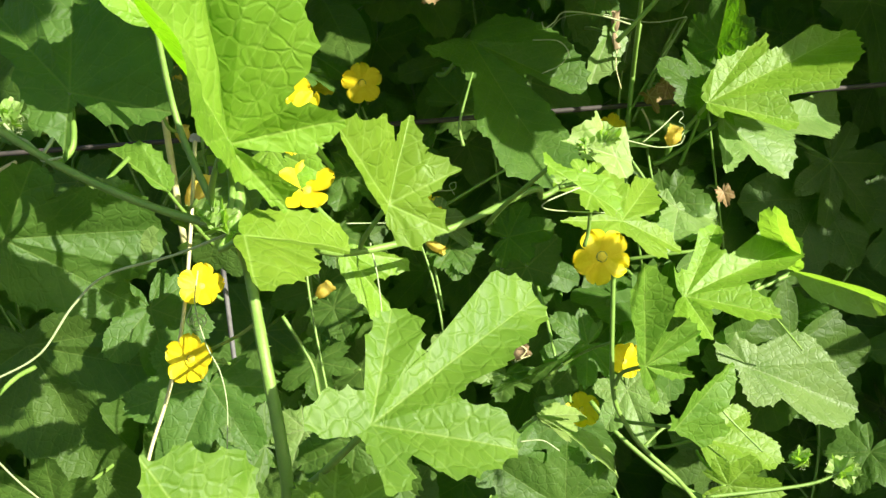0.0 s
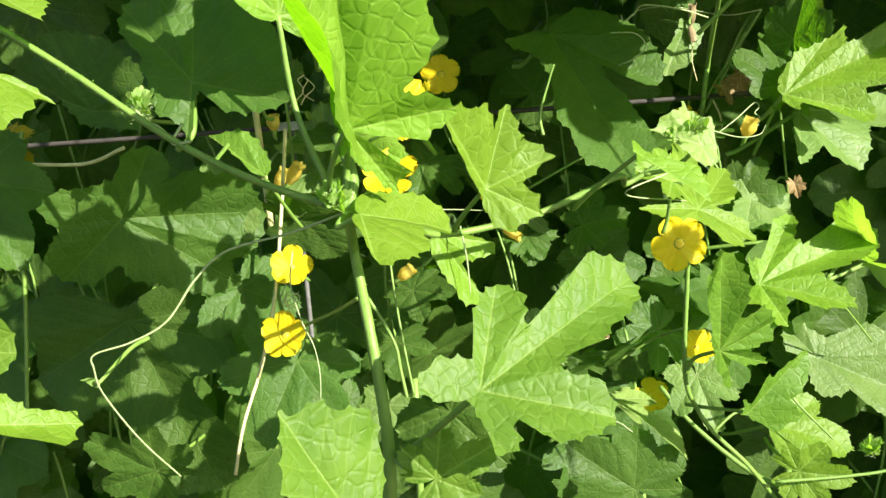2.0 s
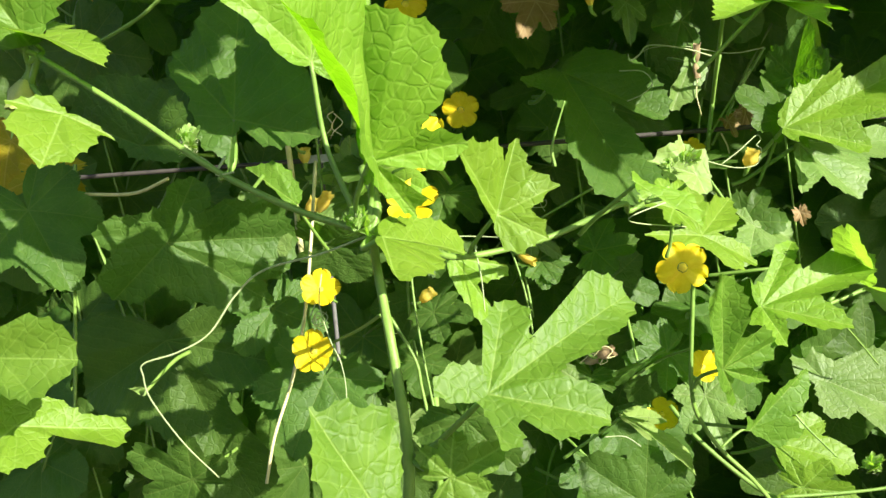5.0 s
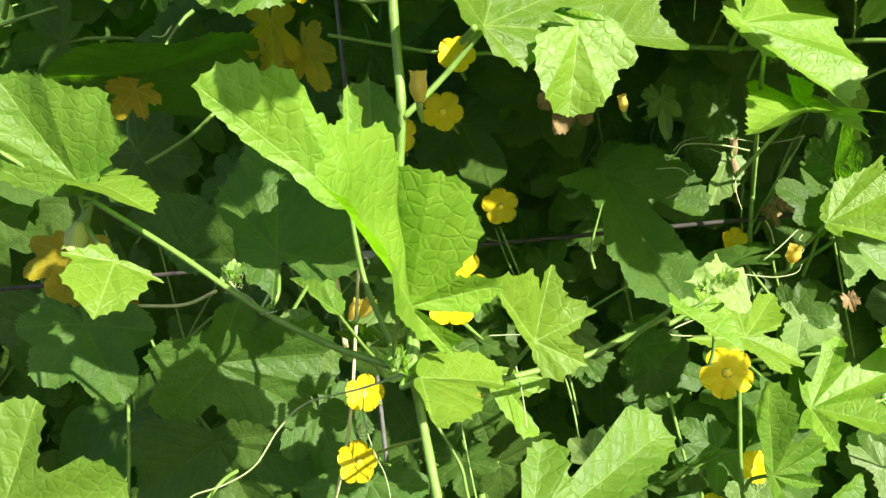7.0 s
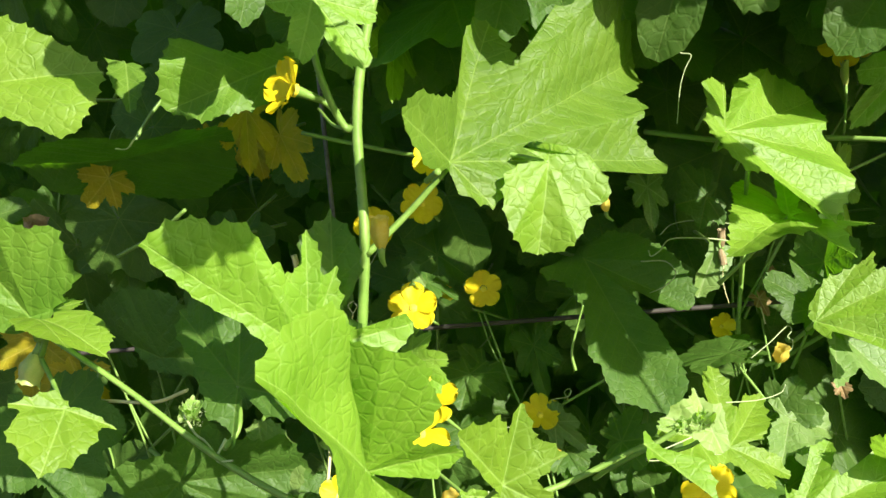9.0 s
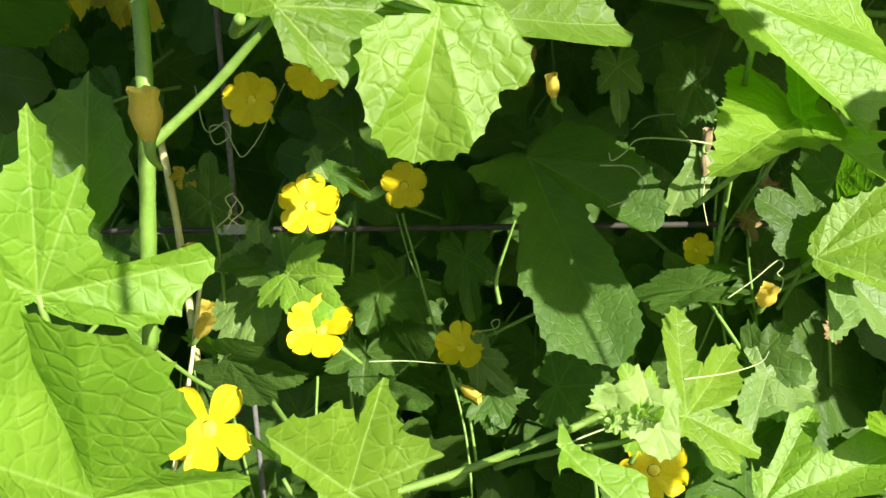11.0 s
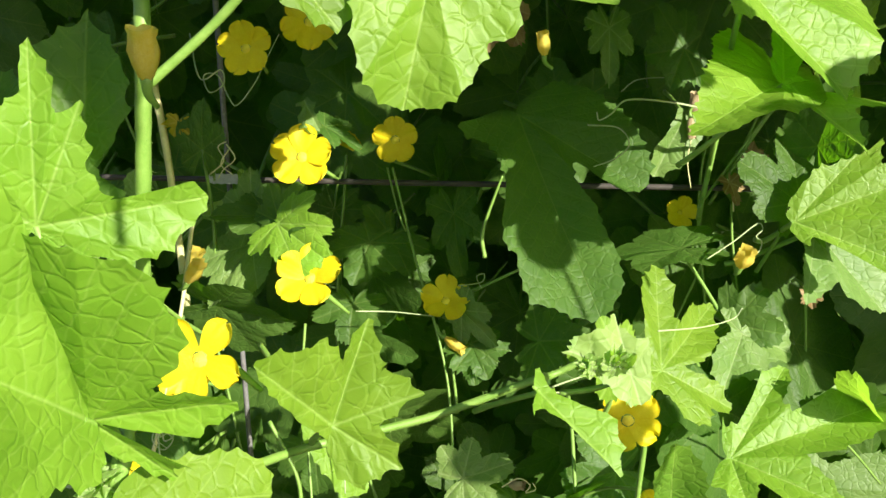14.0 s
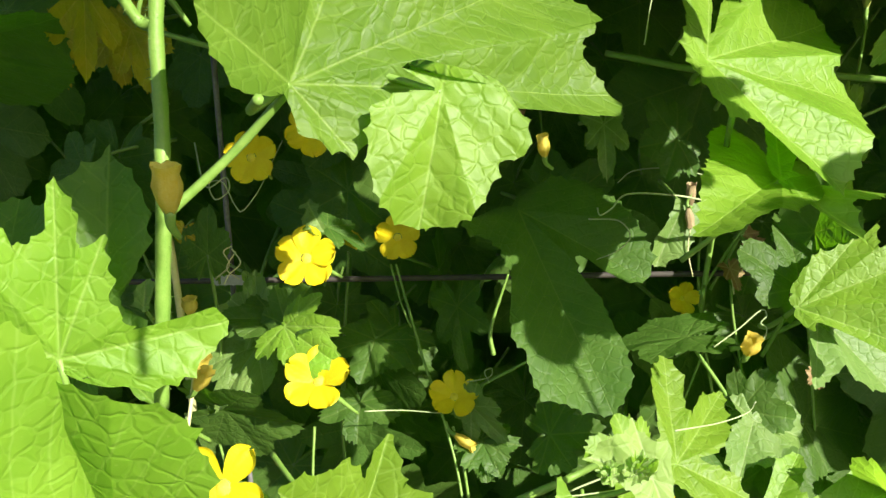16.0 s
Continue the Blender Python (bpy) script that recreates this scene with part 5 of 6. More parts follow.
stem(upright_vine, [(0.1284, 0.5659, 1.3412), (0.1076, 0.5525, 1.3469), (0.0814, 0.5380, 1.3502), (0.0724, 0.5309, 1.3437), (0.0664, 0.5297, 1.3406), (0.0650, 0.5297, 1.3446)], .0008, .0005, tendril_green, 0, "tendril")
stem(upright_vine, [(0.0611, 0.5502, 1.3354), (0.0775, 0.5524, 1.3337), (0.0837, 0.5508, 1.3251), (0.0766, 0.5475, 1.3179), (0.0649, 0.5443, 1.3137)], .0006, .0004, tendril_green, 0, "tendril")
stem(back_vine, [(-0.1662, 0.5594, 1.3853), (-0.1552, 0.5434, 1.3611), (-0.1439, 0.5466, 1.3655), (-0.1420, 0.5446, 1.3579), (-0.1496, 0.5420, 1.3535), (-0.1531, 0.5442, 1.3626), (-0.1453, 0.5454, 1.3625), (-0.1387, 0.5429, 1.3504), (-0.1339, 0.5425, 1.3464), (-0.1250, 0.5474, 1.3577), (-0.1178, 0.5531, 1.3727), (-0.1121, 0.5576, 1.3847)], .0006, .0004, tendril_green, 0, "tendril")
stem(upright_vine, [(0.0928, 0.4859, 1.4848), (0.0950, 0.4856, 1.4743), (0.0891, 0.4841, 1.4664), (0.0956, 0.4849, 1.4639), (0.0913, 0.4837, 1.4559), (0.0873, 0.4823, 1.4444), (0.0838, 0.4804, 1.4242)], .0005, .0004, tendril_green, 0, "tendril")
stem(right_vine, [(0.0709, 0.4113, 1.2554), (0.0446, 0.4041, 1.2459), (0.0880, 0.4396, 1.2347)], .0006, .0004, tendril_green, 0, "tendril")
stem(right_vine, [(0.0869, 0.4011, 1.2754), (0.1071, 0.4232, 1.2694), (0.1212, 0.4350, 1.2692), (0.1248, 0.4360, 1.2738)], .0005, .0003, tendril_green, 0, "tendril")
stem(lowright_vine, [(0.0305, 0.4722, 1.0956), (0.0441, 0.4723, 1.0952), (0.0539, 0.4713, 1.0883)], .0006, .0004, tendril_green, 0, "tendril")
stem(back_vine, [(-0.0090, 0.5426, 1.2438), (0.0027, 0.5547, 1.2423), (0.0042, 0.5563, 1.2470), (0.0000, 0.5552, 1.2454), (0.0028, 0.5538, 1.2391)], .0005, .0004, tendril_green, 0, "tendril")
stem(centre_vine, [(-0.1481, 0.4465, 1.1946), (-0.1470, 0.4454, 1.1883), (-0.1421, 0.4460, 1.1911), (-0.1466, 0.4464, 1.1939), (-0.1491, 0.4457, 1.1901), (-0.1402, 0.4468, 1.1956)], .0005, .0004, tendril_green, 0, "tendril")
stem(right_vine, [(0.1808, 0.6201, 1.3475), (0.1539, 0.6194, 1.3456), (0.1177, 0.6205, 1.3545), (0.0930, 0.6201, 1.3544), (0.0822, 0.6187, 1.3472)], .0006, .0005, tendril_green, 0, "tendril")
stem(back_vine, [(-0.1606, 0.5568, 1.3035), (-0.1486, 0.5510, 1.3129), (-0.1521, 0.5528, 1.3208), (-0.1474, 0.5546, 1.3239)], .0006, .0005, straw_stem, 0, "tendril")
stem(back_vine, [(0.0192, 0.5093, 1.1355), (0.0286, 0.5077, 1.1426), (0.0350, 0.5076, 1.1389), (0.0329, 0.5061, 1.1351), (0.0382, 0.5074, 1.1365), (0.0365, 0.5082, 1.1401)], .0006, .0004, straw_stem, 0, "tendril")
stem(lowright_vine, [(0.0238, 0.4426, 1.1588), (0.0303, 0.4389, 1.1659), (0.0353, 0.4384, 1.1631), (0.0319, 0.4377, 1.1590), (0.0369, 0.4379, 1.1599)], .0006, .0004, straw_stem, 0, "tendril")
stem(upright_vine, [(0.1192, 0.5685, 1.3293), (0.1167, 0.5637, 1.3146), (0.1188, 0.5596, 1.2998)], .0005, .0004, straw_stem, 0, "tendril")
stem(centre_vine, [(-0.0575, 0.3184, 1.2982), (-0.0550, 0.3195, 1.3006), (-0.0544, 0.3239, 1.2973), (-0.0571, 0.3269, 1.2913)], .0007, .0005, tendril_green, 0, "tendril")
stem(backleft_vine, [(-0.2214, 0.3819, 1.4396), (-0.2153, 0.3828, 1.4389), (-0.2118, 0.3837, 1.4431), (-0.2137, 0.3831, 1.4396), (-0.2102, 0.3840, 1.4444)], .0006, .0004, tendril_green, 0, "tendril")
stem(left_vine, [(-0.1712, 0.3228, 1.3080), (-0.1612, 0.3131, 1.3009), (-0.1543, 0.3085, 1.2980), (-0.1458, 0.3018, 1.2920)], .0009, .0005, tendril_green, 0, "tendril")
stem(left_vine, [(-0.1451, 0.3097, 1.2985), (-0.1478, 0.3035, 1.2912), (-0.1384, 0.2996, 1.2916)], .0010, .0006, tendril_green, 0, "tendril")
stem(top_vine, [(-0.0764, 0.3326, 1.3740), (-0.0552, 0.3370, 1.3918), (-0.0345, 0.3350, 1.4105)], .0022, .0019, green_stem, 0)
stem(upright_vine, [(0.1389, 0.5865, 1.3429), (0.1357, 0.5865, 1.3273), (0.1322, 0.5887, 1.3014), (0.1290, 0.5906, 1.2743)], .0024, .0022, green_stem, 0)
stem(upright_vine, [(0.1724, 0.6312, 1.3326), (0.1563, 0.6222, 1.3116), (0.1307, 0.6077, 1.2775)], .0014, .0012, green_stem, 0)
stem(upright_vine, [(0.1597, 0.6776, 1.2830), (0.1639, 0.6749, 1.2720), (0.1650, 0.6718, 1.2610)], .0012, .0009, straw_stem, 0)
stem(upright_vine, [(0.1269, 0.5397, 1.2648), (0.1405, 0.5445, 1.2733), (0.1535, 0.5495, 1.2826), (0.1565, 0.5491, 1.2797), (0.1531, 0.5474, 1.2760), (0.1562, 0.5471, 1.2731), (0.1540, 0.5450, 1.2674), (0.1453, 0.5423, 1.2634)], .0006, .0004, tendril_green, 0, "tendril")
stem(back_vine, [(-0.0694, 0.5382, 1.2273), (-0.0494, 0.5461, 1.2249), (-0.0264, 0.5491, 1.2221)], .0006, .0004, tendril_green, 0, "tendril")
stem(centre_vine, [(-0.1476, 0.4476, 1.2008), (-0.1482, 0.4363, 1.1942), (-0.1424, 0.4355, 1.1891), (-0.1374, 0.4366, 1.1948), (-0.1432, 0.4371, 1.1983), (-0.1484, 0.4409, 1.1913), (-0.1458, 0.4448, 1.1845)], .0005, .0003, tendril_green, 0, "tendril")
stem(back_vine, [(-0.1473, 0.5541, 1.3223), (-0.1402, 0.5478, 1.3151), (-0.1464, 0.5449, 1.3090), (-0.1494, 0.5428, 1.3037)], .0006, .0004, straw_stem, 0, "tendril")
stem(back_vine, [(-0.1450, 0.5540, 1.3207), (-0.1481, 0.5456, 1.3121), (-0.1405, 0.5449, 1.3058)], .0005, .0004, straw_stem, 0, "tendril")
stem(lowright_vine, [(0.2122, 0.5853, 1.1468), (0.2349, 0.6018, 1.1238), (0.2622, 0.6167, 1.0906)], .0013, .0011, green_stem, 0)
stem(lowright_vine, [(0.1597, 0.5254, 1.0993), (0.1732, 0.5222, 1.0797), (0.1904, 0.5088, 1.0603)], .0012, .0010, green_stem, 0)
stem(backleft_vine, [(-0.2654, 0.4572, 1.2529), (-0.2453, 0.4512, 1.2672), (-0.2219, 0.4349, 1.2781)], .0014, .0012, green_stem, 0)

# pale upright stake among the leaves, built as a straw-coloured stem
stem(back_vine, [(-0.1900, 0.555, 1.362), (-0.1885, 0.555, 1.350), (-0.1850, 0.555, 1.308), (-0.1830, 0.556, 1.22)], .0030, .0030, straw_stem, 0)
leaf(back_vine, (-0.1630, 0.5550, 1.3190), (-0.1600, 0.5530, 1.3480), (0.12, -0.97, 0.1), 0.62, "round", mature_leaf, .15, .15, (-0.1630, 0.560, 1.24))

# flowers and buds
flower(back_vine, (-0.0566, 0.6036, 1.3184), (.05,-1,.1), .0150, .15)
flower(back_vine, (-0.1068, 0.5699, 1.3125), (.1,-1,.45), .0195, .35)
flower(back_vine, (-0.0893, 0.5182, 1.2533), (.0,-.8,.75), .0190, .5)
flower(back_vine, (-0.0193, 0.5595, 1.2282), (.1,-.75,.75), .0150, .55)
flower(centre_vine, (-0.0550, 0.3058, 1.2971), (-.05,-.9,.45), .0140, .3, wide=0.78)
flower(lowright_vine, (0.0822, 0.4568, 1.2084), (.05,-1,.1), .0165, .12)
flower(centre_vine, (-0.1468, 0.4320, 1.1744), (-.1,-1,.35), .0140, .4)
flower(centre_vine, (-0.1531, 0.4854, 1.2033), (.2,-.9,.4), .0135, .55)
flower(lowright_vine, (0.1030, 0.5095, 1.1285), (.2,-.8,.5), .0115, .6)
flower(top_vine, (-0.0836, 0.5238, 1.3910), (.1,-.95,.2), .0150, .3)
flower(top_vine, (-0.0621, 0.4508, 1.4168), (.2,-.9,.2), .0120, .5)
flower(top_vine, (-0.1167, 0.5177, 1.3782), (.1,-1,.1), .0145, .3)
flower(top_vine, (-0.1274, 0.4086, 1.4625), (-.6,-.6,.3), .0175, .6)
flower(upright_vine, (0.2077, 0.5642, 1.4707), (.0,-1,.1), .0185, .2)
flower(lowright_vine, (0.0832, 0.5706, 1.0737), (.0,-.8,.3), .0130, .5)
flower(upright_vine, (0.1222, 0.6204, 1.2718), (.2,-.9,.2), .0105, .6)
bud(top_vine, (-0.0634, 0.3085, 1.3841), (.1,-.2,1), .014, .0038, bud_petal)
bud(upright_vine, (0.1449, 0.5343, 1.2670), (.2,-.4,.9), .013, .0045, bud_petal)
bud(top_vine, (0.0380, 0.4961, 1.3796), (-.1,-.2,1), .011, .0028, bud_petal)
bud(back_vine, (-0.1687, 0.5405, 1.2540), (.5,-.2,.8), .018, .0040, bud_petal)
bud(back_vine, (-0.1665, 0.5315, 1.2931), (.1,-.2,1), .011, .0042, bud_petal)
bud(centre_vine, (-0.1489, 0.4987, 1.2604), (.6,-.2,.8), .016, .0040, bud_petal)
bud(left_vine, (-0.2446, 0.3225, 1.3349), (-.3,-.2,-.9), .016, .0055, young_fruit)
bud(back_vine, (-0.0841, 0.5075, 1.1898), (.7,-.2,.5), .012, .0040, bud_petal)
bud(upright_vine, (0.2035, 0.5569, 1.4474), (.0,-.1,1), .016, .0026, young_fruit)
bud(right_vine, (-0.0128, 0.5465, 1.2061), (.8,-.3,-.4), .014, .0030, bud_petal)
bud(lowright_vine, (0.0312, 0.4430, 1.1604), (.8,-.3,.3), .011, .0035, dry_brown)
bud(back_vine, (0.0270, 0.5108, 1.1364), (.7,-.3,.2), .010, .0026, dry_brown)
bud(upright_vine, (0.1196, 0.5730, 1.3440), (.0,-.3,1), .014, .0026, dry_brown)
bud(upright_vine, (0.1182, 0.5692, 1.3322), (.1,-.3,-1), .012, .0022, dry_brown)
bud(back_vine, (-0.1577, 0.5602, 1.3131), (.3,-.3,1), .016, .0022, dry_brown)
bud(backleft_vine, (-0.3534, 0.4932, 1.3981), (.3,-.3,.5), .022, .0080, dry_brown)


# every vine rises from the ground behind the leaves
for rooted, x, y, z in ((centre_vine, -0.05, 0.36, 1.02), (left_vine, -0.27, 0.50, 1.06), (backleft_vine, -0.33, 0.58, 1.0), (top_vine, -0.09, 0.56, 1.1),
                        (upright_vine, 0.20, 0.62, 1.05), (back_vine, -0.03, 0.62, 0.95), (right_vine, 0.08, 0.60, 1.0), (lowright_vine, 0.17, 0.56, 0.93)):
    stem(rooted, [(x + 0.03, 0.58, -0.02), (x + 0.02, 0.57, 0.35), (x - 0.01, (0.57 + y) / 2, 0.7), (x, y, z)], 0.0052, 0.0036, green_stem)


def growing_tip(parent, place, axis, size, seed):
    """A crumpled cluster of tiny unfolding leaves with bristles."""
    rng = random.Random(seed)
    base = Matrix.Translation(place) @ Vector(axis).to_track_quat("Z", "Y").to_matrix().to_4x4()
    v, f = [], []
    for _ in range(110):
        d = Vector((rng.gauss(0, 0.5), rng.gauss(0, 0.5), rng.uniform(-0.4, 1.1))).normalized()
        p = Vector((rng.gauss(0, 0.2), rng.gauss(0, 0.2), rng.uniform(-0.5, 0.5))) * size
        s = d.orthogonal().normalized() * 0.00012
        b = len(v)
        v += [p + s, p - s, p + s.cross(d), p + d * rng.uniform(0.08, 0.18) * size]
        f += [(b, b + 2, b + 3), (b + 2, b + 1, b + 3), (b + 1, b, b + 3)]
    ob = part("growing_tip", mesh_of("bristles", v, f), tendril_green, parent, "crumpled hairy growing tip of the shoot", base)
    for q in range(6):
        w = q * 2.4 + rng.uniform(-0.4, 0.4)
        lean = 0.35 + 0.10 * q
        d = Vector((math.cos(w) * lean, math.sin(w) * lean, 1.0)).normalized()
        p = Vector((math.cos(w) * 0.10, math.sin(w) * 0.10, 0.2 - 0.07 * q)) * size
        m, _ = frame_of(p, p + d, Vector((-math.cos(w), -math.sin(w), 0.4 + rng.uniform(-0.3, 0.3))))
        part("unfolding_leaf", blade_mesh("round", size * (0.40 + 0.075 * q), rng.uniform(0.75, 1.0), rng.uniform(0.3, 0.7), rng.uniform(-0.4, 0.3), seed + q, 150, 6), tip_leaf, ob, "", base @ m)
    return ob


stem(back_vine, [(0.0189, 0.5, 1.3163), (0.015, 0.5, 1.3057), (0.0104, 0.5, 1.2925), (0.0087, 0.5, 1.2837), (0.0101, 0.5, 1.2738)], 0.0008, 0.0016, green_stem)
leaf(centre_vine, (-0.0900, 0.3162, 1.3498), (-0.0889, 0.3237, 1.3948), (0.25, -0.93, 0.15), 1.00, "round", mature_leaf, 0.05, 0.05, margin=[(0, 1.0), (6, 0.93), (11, 0.87), (17, 0.77), (24, 0.68), (32, 0.52), (37, 0.42), (36, 0.29), (30, 0.19), (60, 0.07), (109, 0.15), (94, 0.34), (146, 0.28), (-162, 0.25), (-88, 0.23), (-44, 0.43), (-28, 0.68), (-22, 0.83), (-16, 0.87), (-8, 0.93)])
leaf(right_vine, (0.0747, 0.3698, 1.2707), (0.0534, 0.3656, 1.2803), (0.35, -0.85, 0.4), 1.00, "mid", tip_leaf, 0.15, 0.05, (0.050, 0.378, 1.258), margin=[(0, 1.0), (8, 0.95), (15, 0.97), (23, 0.9), (30, 0.91), (37, 0.78), (54, 0.95), (55, 0.73), (66, 0.61), (77, 0.54), (95, 0.58), (138, 0.33), (-156, 0.42), (-126, 0.49), (-95, 0.43), (-62, 0.44), (-40, 0.42), (-20, 0.67), (-7, 0.83)])
# two leaves beside the clamp: the palest green stands in for sunlight on them
leaf(back_vine, (-0.1585, 0.5973, 1.2988), (-0.1396, 0.5973, 1.2776), (0.45, -0.8, 0.4), 1.00, "round", tip_leaf, 0.25, 0.1, margin=[(-174, 0.06), (-15, 0.25), (-11, 0.63), (-3, 0.95), (7, 0.94), (20, 0.7), (35, 0.4)])
leaf(back_vine, (-0.1768, 0.5786, 1.2729), (-0.1425, 0.5891, 1.2689), (0.3, -0.75, 0.6), 1.00, "round", tip_leaf, 0.25, 0.1, margin=[(-150, 0.12), (-56, 0.3), (-33, 0.6), (-14, 0.88), (-1, 1.0), (8, 0.74), (17, 0.36), (56, 0.1)])
leaf(back_vine, (-0.1025, 0.5962, 1.3246), (-0.0763, 0.5996, 1.3144), (0.2, -0.95, 0.2), 1.00, "round", yellow_leaf, 0.25, 0.1, margin=[(-110, 0.09), (-58, 0.28), (-23, 0.6), (-8, 0.89), (1, 1.01), (12, 0.79), (18, 0.44), (30, 0.19)])
growing_tip(right_vine, (0.0690, 0.3590, 1.2790), (.5,-.4,.7), 0.0085, 40)
growing_tip(right_vine, (0.0600, 0.3600, 1.2765), (-.6,-.4,.5), 0.007, 41)
growing_tip(lowright_vine, (0.2364, 0.4972, 1.0483), (.8,-.2,.4), 0.017, 42)
growing_tip(lowright_vine, (0.2099, 0.4985, 1.0575), (.2,-.2,.9), 0.013, 43)
growing_tip(left_vine, (-0.1672, 0.3232, 1.3069), (.1,-.3,.9), 0.012, 44)
growing_tip(centre_vine, (-0.0818, 0.2901, 1.2651), (-.2,-.5,.6), 0.014, 45)

# ---- the shaded growth behind, and added foliage that shades it ----
POOL = [blade_mesh(s, l, 0.98, 0.08, 0.12, 900 + q, 120, 6) for q, (s, l) in enumerate(
    (("mid", 0.060), ("round", 0.055), ("mid", 0.048), ("round", 0.066), ("deep", 0.062), ("long", 0.07)))]
pv, pf = tube_data(smooth_path([(0, 0, 0), (0.002, -0.02, -0.012), (0.0, -0.045, -0.05)], 4), np.linspace(0.0012, 0.0015, 9), 6)
STALK = mesh_of("petiole", pv, pf)
STALK.materials.append(green_stem)
for q, me in enumerate(POOL):
    me.materials.append(mature_leaf)


def filler(parent, rng, x, y, z, scale=1.0, up=0.35, stalk=True):
    n = Vector((rng.gauss(0.1, 0.35), -1, rng.gauss(up, 0.35)))
    t = Vector((rng.gauss(0, 0.7), rng.gauss(-0.1, 0.3), -1 + rng.gauss(0, 0.6)))
    j = Vector((x, y, z))
    m, _ = frame_of(j, j + t, n)
    m = m @ Matrix.Scale(scale, 4)
    ob = part("leaf", rng.choice(POOL), None, parent, "", m)
    if stalk:
        part("petiole", STALK, None, ob, "", m)


# places that the added shading leaves must leave in the sun
LIT = [Vector(q) for q in ((-0.03, 0.33, 1.42), (0.01, 0.36, 1.43), (0.04, 0.39, 1.43), (-0.13, 0.25, 1.385), (-0.12, 0.27, 1.37), (-0.107, 0.57, 1.312), (-0.089, 0.518, 1.253), (-0.019, 0.559, 1.228), (-0.147, 0.432, 1.174),
                           (-0.153, 0.485, 1.203), (0.134, 0.48, 1.175), (0.16, 0.507, 1.292), (0.105, 0.50, 1.22), (0.21, 0.60, 1.08), (0.045, 0.514, 1.24),
                           (0.09, 0.40, 1.24), (0.20, 0.53, 1.20), (0.13, 0.45, 1.36), (0.12, 0.47, 1.10), (0.24, 0.63, 1.05), (0.18, 0.60, 1.09), (0.25, 0.60, 1.12), (0.28, 0.63, 1.05), (0.30, 0.62, 1.03), (0.20, 0.53, 1.06), (0.16, 0.54, 1.06), (0.24, 0.55, 1.05), (0.14, 0.478, 1.39), (0.12, 0.485, 1.42), (0.165, 0.50, 1.41), (0.073, 0.568, 1.371))]


def clear(p, reach, places=LIT):
    """Whether a leaf at p keeps out of the sun's way to the lit places."""
    for q in places:
        away = p - q
        along = away.dot(-SUN_WAY)
        if along > 0 and (away + SUN_WAY * along).length < reach:
            return False
    return True


fill_rng = random.Random(5)
for name, x0, x1 in (("one", -1.1, -0.35), ("two", -0.35, 0.0), ("three", 0.0, 0.35), ("four", 0.35, 1.1)):
    screen = vine("gourd_vine", "dense shaded gourd foliage behind the wire fence", ((x0 + x1) / 2, 0.72, 0.5))
    for _ in range(int(520 * (x1 - x0))):
        filler(screen, fill_rng, fill_rng.uniform(x0, x1), fill_rng.uniform(0.66, 0.90), fill_rng.uniform(0.62, 1.85), fill_rng.uniform(0.8, 1.35))
    for _ in range(int(360 * (x1 - x0))):
        filler(screen, fill_rng, fill_rng.uniform(x0, x1) * 1.5, fill_rng.uniform(0.95, 1.3), fill_rng.uniform(0.4, 2.2), fill_rng.uniform(1.7, 2.4), 0.35, False)
    for _ in range(int(300 * (x1 - x0))):
        filler(screen, fill_rng, fill_rng.uniform(x0, x1) * 1.9, fill_rng.uniform(1.35, 1.6), fill_rng.uniform(0.4, 2.3), fill_rng.uniform(2.2, 3.2), 0.35, False)
    for _ in range(int(150 * (x1 - x0))):
        filler(screen, fill_rng, fill_rng.uniform(x0, x1), fill_rng.uniform(0.62, 0.90), fill_rng.uniform(0.08, 0.64), fill_rng.uniform(1.1, 1.7), 0.35, False)
    for _ in range(int(5 * (x1 - x0)) + 2):
        a = Vector((fill_rng.uniform(x0, x1), fill_rng.uniform(0.70, 0.80), -0.02))
        stem(screen, [a, a + Vector((fill_rng.gauss(0, 0.03), 0.02, 0.4)), a + Vector((fill_rng.gauss(0, 0.05), 0.0, 0.85))], 0.0050, 0.0030, green_stem)
    for _ in range(int(14 * (x1 - x0)) + 3):
        a = Vector((fill_rng.uniform(x0, x1), fill_rng.uniform(0.66, 0.76), fill_rng.uniform(0.8, 1.2)))
        stem(screen, [a, a + Vector((fill_rng.gauss(0, 0.03), 0.01, 0.15)), a + Vector((fill_rng.gauss(0, 0.06), 0.0, 0.32))], 0.0017, 0.0014, green_stem)

# unseen continuation of the vines, added above and beside to cast shade
over = vine("gourd_vine", "unseen gourd foliage added above the view to cast shade", (0.3, 0.5, 1.5))
for _ in range(700):
    p = Vector((fill_rng.uniform(-0.15, 0.80), fill_rng.uniform(0.36, 0.70), fill_rng.uniform(1.50, 1.98)))
    if clear(p, 0.048):
        filler(over, fill_rng, p.x, p.y, p.z, fill_rng.uniform(0.9, 1.4), 0.6)
aside = vine("gourd_vine", "unseen gourd foliage added beside the view to cast shade", (0.6, 0.5, 1.0))
for _ in range(345):
    p = Vector((fill_rng.uniform(0.38, 0.95), fill_rng.uniform(0.22, 0.68), fill_rng.uniform(0.8, 1.5)))
    if clear(p, 0.092) and (p.y > 0.42 and p.x > 0.42 or p.z < 1.30):
        filler(aside, fill_rng, p.x, p.y, p.z, fill_rng.uniform(0.9, 1.3), 0.5)

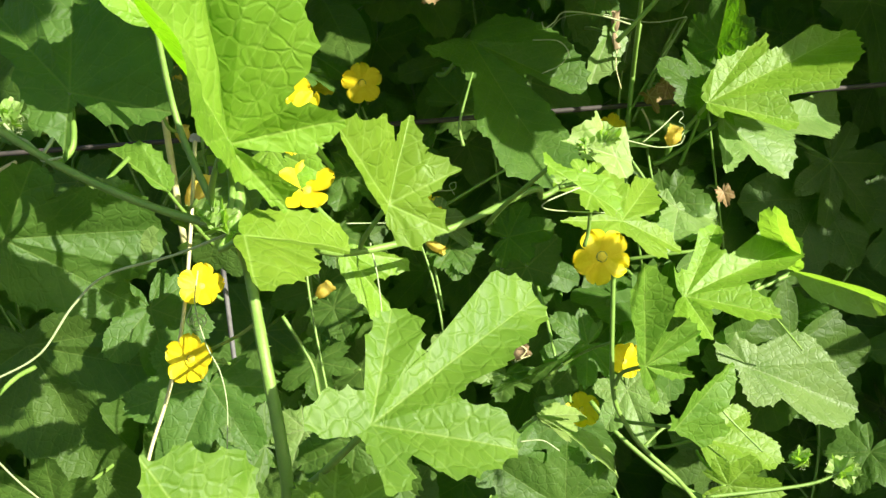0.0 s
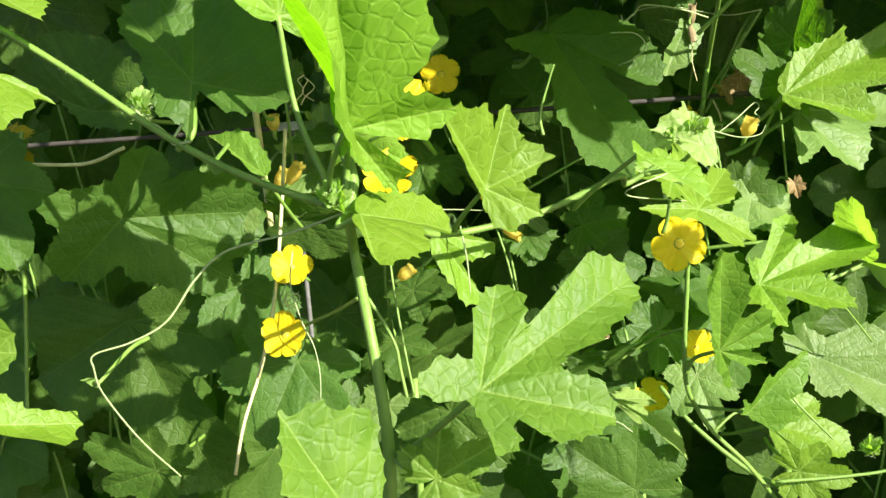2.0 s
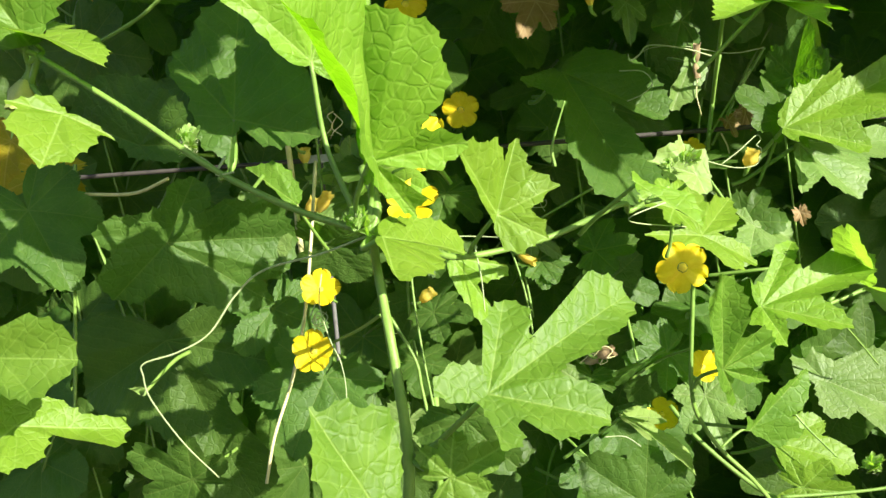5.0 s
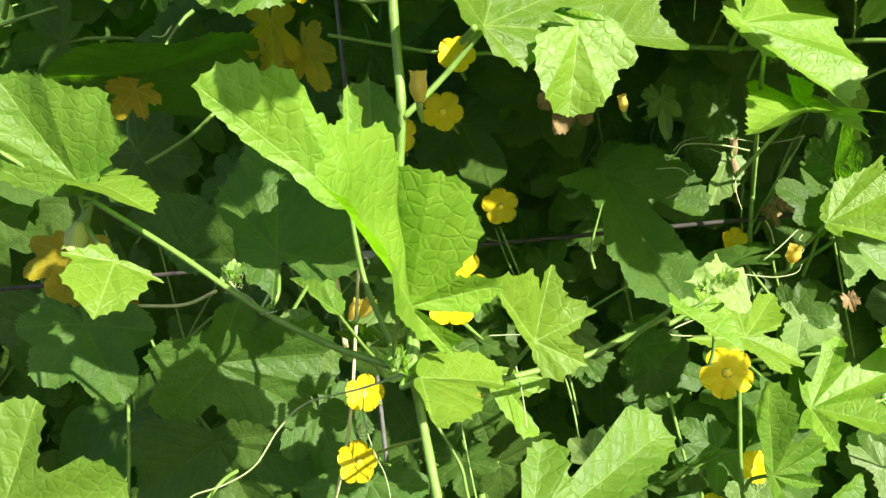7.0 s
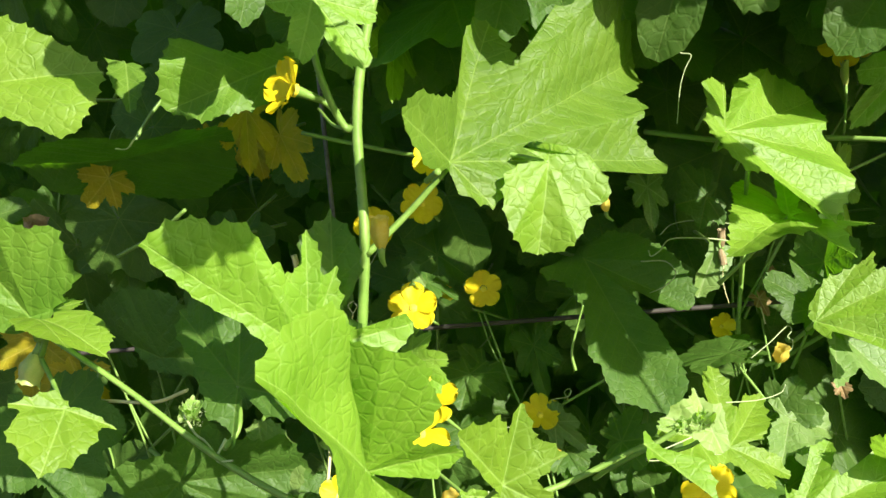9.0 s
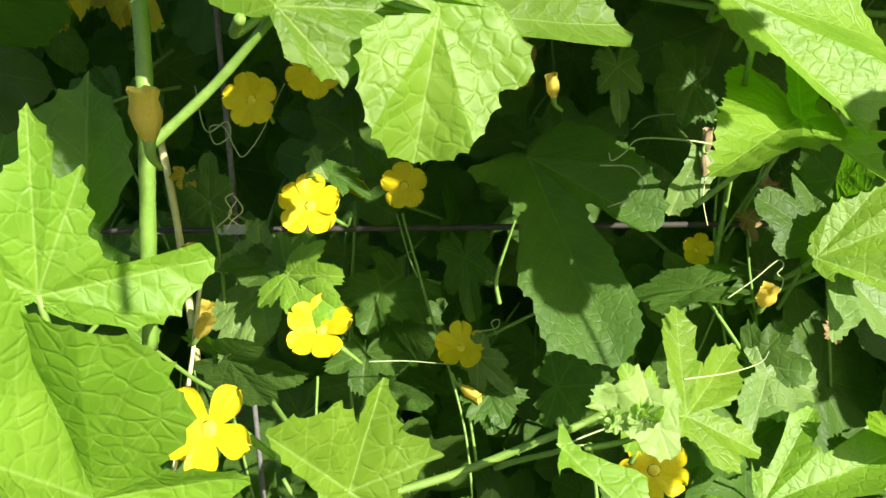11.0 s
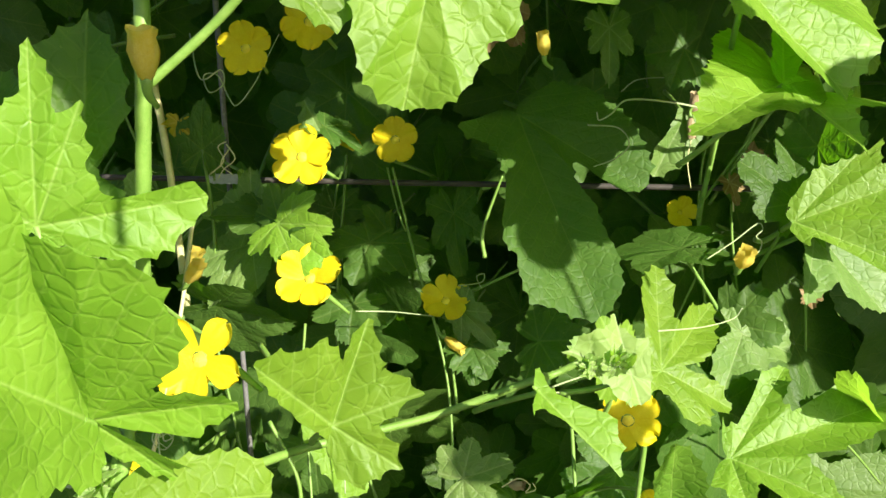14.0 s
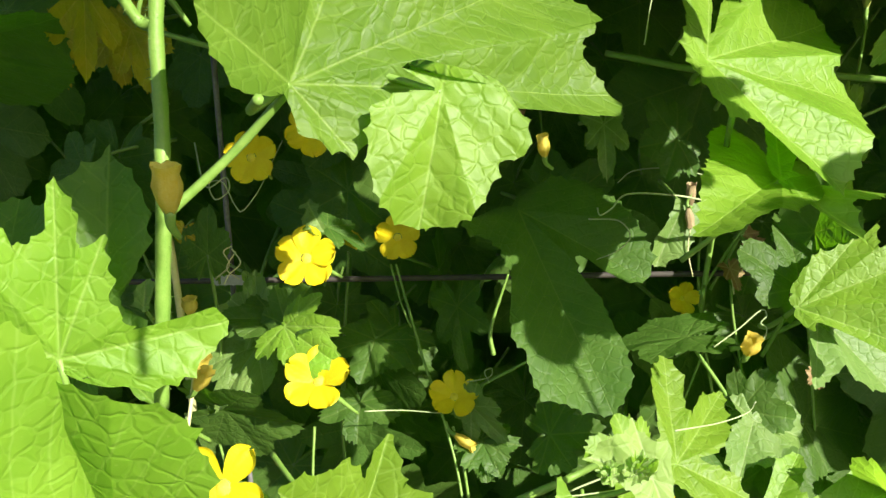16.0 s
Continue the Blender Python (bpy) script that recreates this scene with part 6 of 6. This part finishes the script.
# unseen shoots added towards the sun, clustered to shade chosen spots behind
DARK_NEAR = (((-0.149, 0.34, 1.315), 0.47), ((-0.15, 0.345, 1.345), 0.47), ((-0.21, 0.39, 1.26), 0.52), ((-0.25, 0.39, 1.24), 0.5), ((-0.19, 0.5, 1.14), 0.55), ((-0.22, 0.51, 1.1), 0.55), ((0.0, 0.515, 1.135), 0.5), ((0.03, 0.51, 1.12), 0.5), ((0.05, 0.53, 1.09), 0.52), ((0.082, 0.456, 1.208), 0.45), ((-0.14, 0.56, 1.255), 0.5), ((-0.06, 0.58, 1.24), 0.5), ((0.045, 0.52, 1.268), 0.42))
DARK_FAR = (((-0.331, 0.452, 1.273), 0.52), ((-0.257, 0.465, 1.316), 0.44), ((-0.178, 0.471, 1.279), 0.46), ((-0.247, 0.43, 1.426), 0.28), ((-0.289, 0.366, 1.337), 0.4), ((-0.04, 0.51, 1.341), 0.38), ((0.088, 0.529, 1.314), 0.26), ((-0.118, 0.614, 1.364), 0.4), ((0.071, 0.547, 1.286), 0.28), ((0.014, 0.582, 1.3), 0.36), ((-0.36, 0.5, 1.36), 0.4), ((-0.37, 0.5, 1.3), 0.5), ((-0.32, 0.49, 1.29), 0.5))
DARK = [(Vector(q), s) for q, s in DARK_NEAR + DARK_FAR]
shade_shoots = vine("gourd_vine", "unseen gourd shoots added above the view to shade the growth behind", (0.05, 0.25, 1.6))
for q, s in DARK:
    centre = q - SUN_WAY * s
    kept = 0
    for _ in range(24):
        p = centre + Vector((fill_rng.gauss(0, 0.025), fill_rng.gauss(0, 0.02), fill_rng.uniform(0.0, 0.08)))
        if clear(p, 0.03) and clear(p, 0.026, FRONT):
            filler(shade_shoots, fill_rng, p.x, p.y, p.z, fill_rng.uniform(0.45, 0.65), 0.6)
            kept += 1
    if kept and all(clear(centre + Vector((0.05 * u, 0.10 * u, 0.24 * u)), 0.02, FRONT) for u in (0.1, 0.3, 0.5, 0.75, 1.0)):
        stem(shade_shoots, [centre + Vector((0.05, 0.10, 0.24)), centre + Vector((0.02, 0.04, 0.12)), centre + Vector((0, 0.0, 0.03))], 0.002, 0.0014, green_stem)

# unseen leaves cut to shade the leaf behind the bud, a flower, fence growth
ROUND = [(w, 1.0) for w in range(0, 360, 30)]
for q, s, size, outline in ((Vector((-0.0880, 0.3206, 1.3739)), 0.34, 0.025, [(-37, 0.86), (-15, 0.93), (9, 1.03), (37, 0.9), (90, 0.58), (134, 0.75), (156, 1.05), (166, 1.19), (-178, 1.12), (-173, 0.81), (-156, 0.35), (-66, 0.39)]),
                            (Vector((0.0800, 0.4560, 1.2060)), 0.50, 0.012, ROUND), (Vector((0.0430, 0.5120, 1.2820)), 0.45, 0.018, ROUND),
                            (Vector((-0.0200, 0.6170, 1.2300)), 0.50, 0.020, ROUND), (Vector((0.0440, 0.6900, 1.0880)), 0.60, 0.025, ROUND), (Vector((0.0080, 0.5130, 1.1480)), 0.55, 0.012, ROUND)):
    j = q - SUN_WAY * s
    m, _ = frame_of(j, j + Vector((-0.333, 0.302, 0.893)), -SUN_WAY)
    broad = part("leaf", margin_mesh(outline, size, 0.05, 0.05, 77, 160, 6), mature_leaf, shade_shoots, "", m)
    part("petiole", STALK, None, broad, "", m)
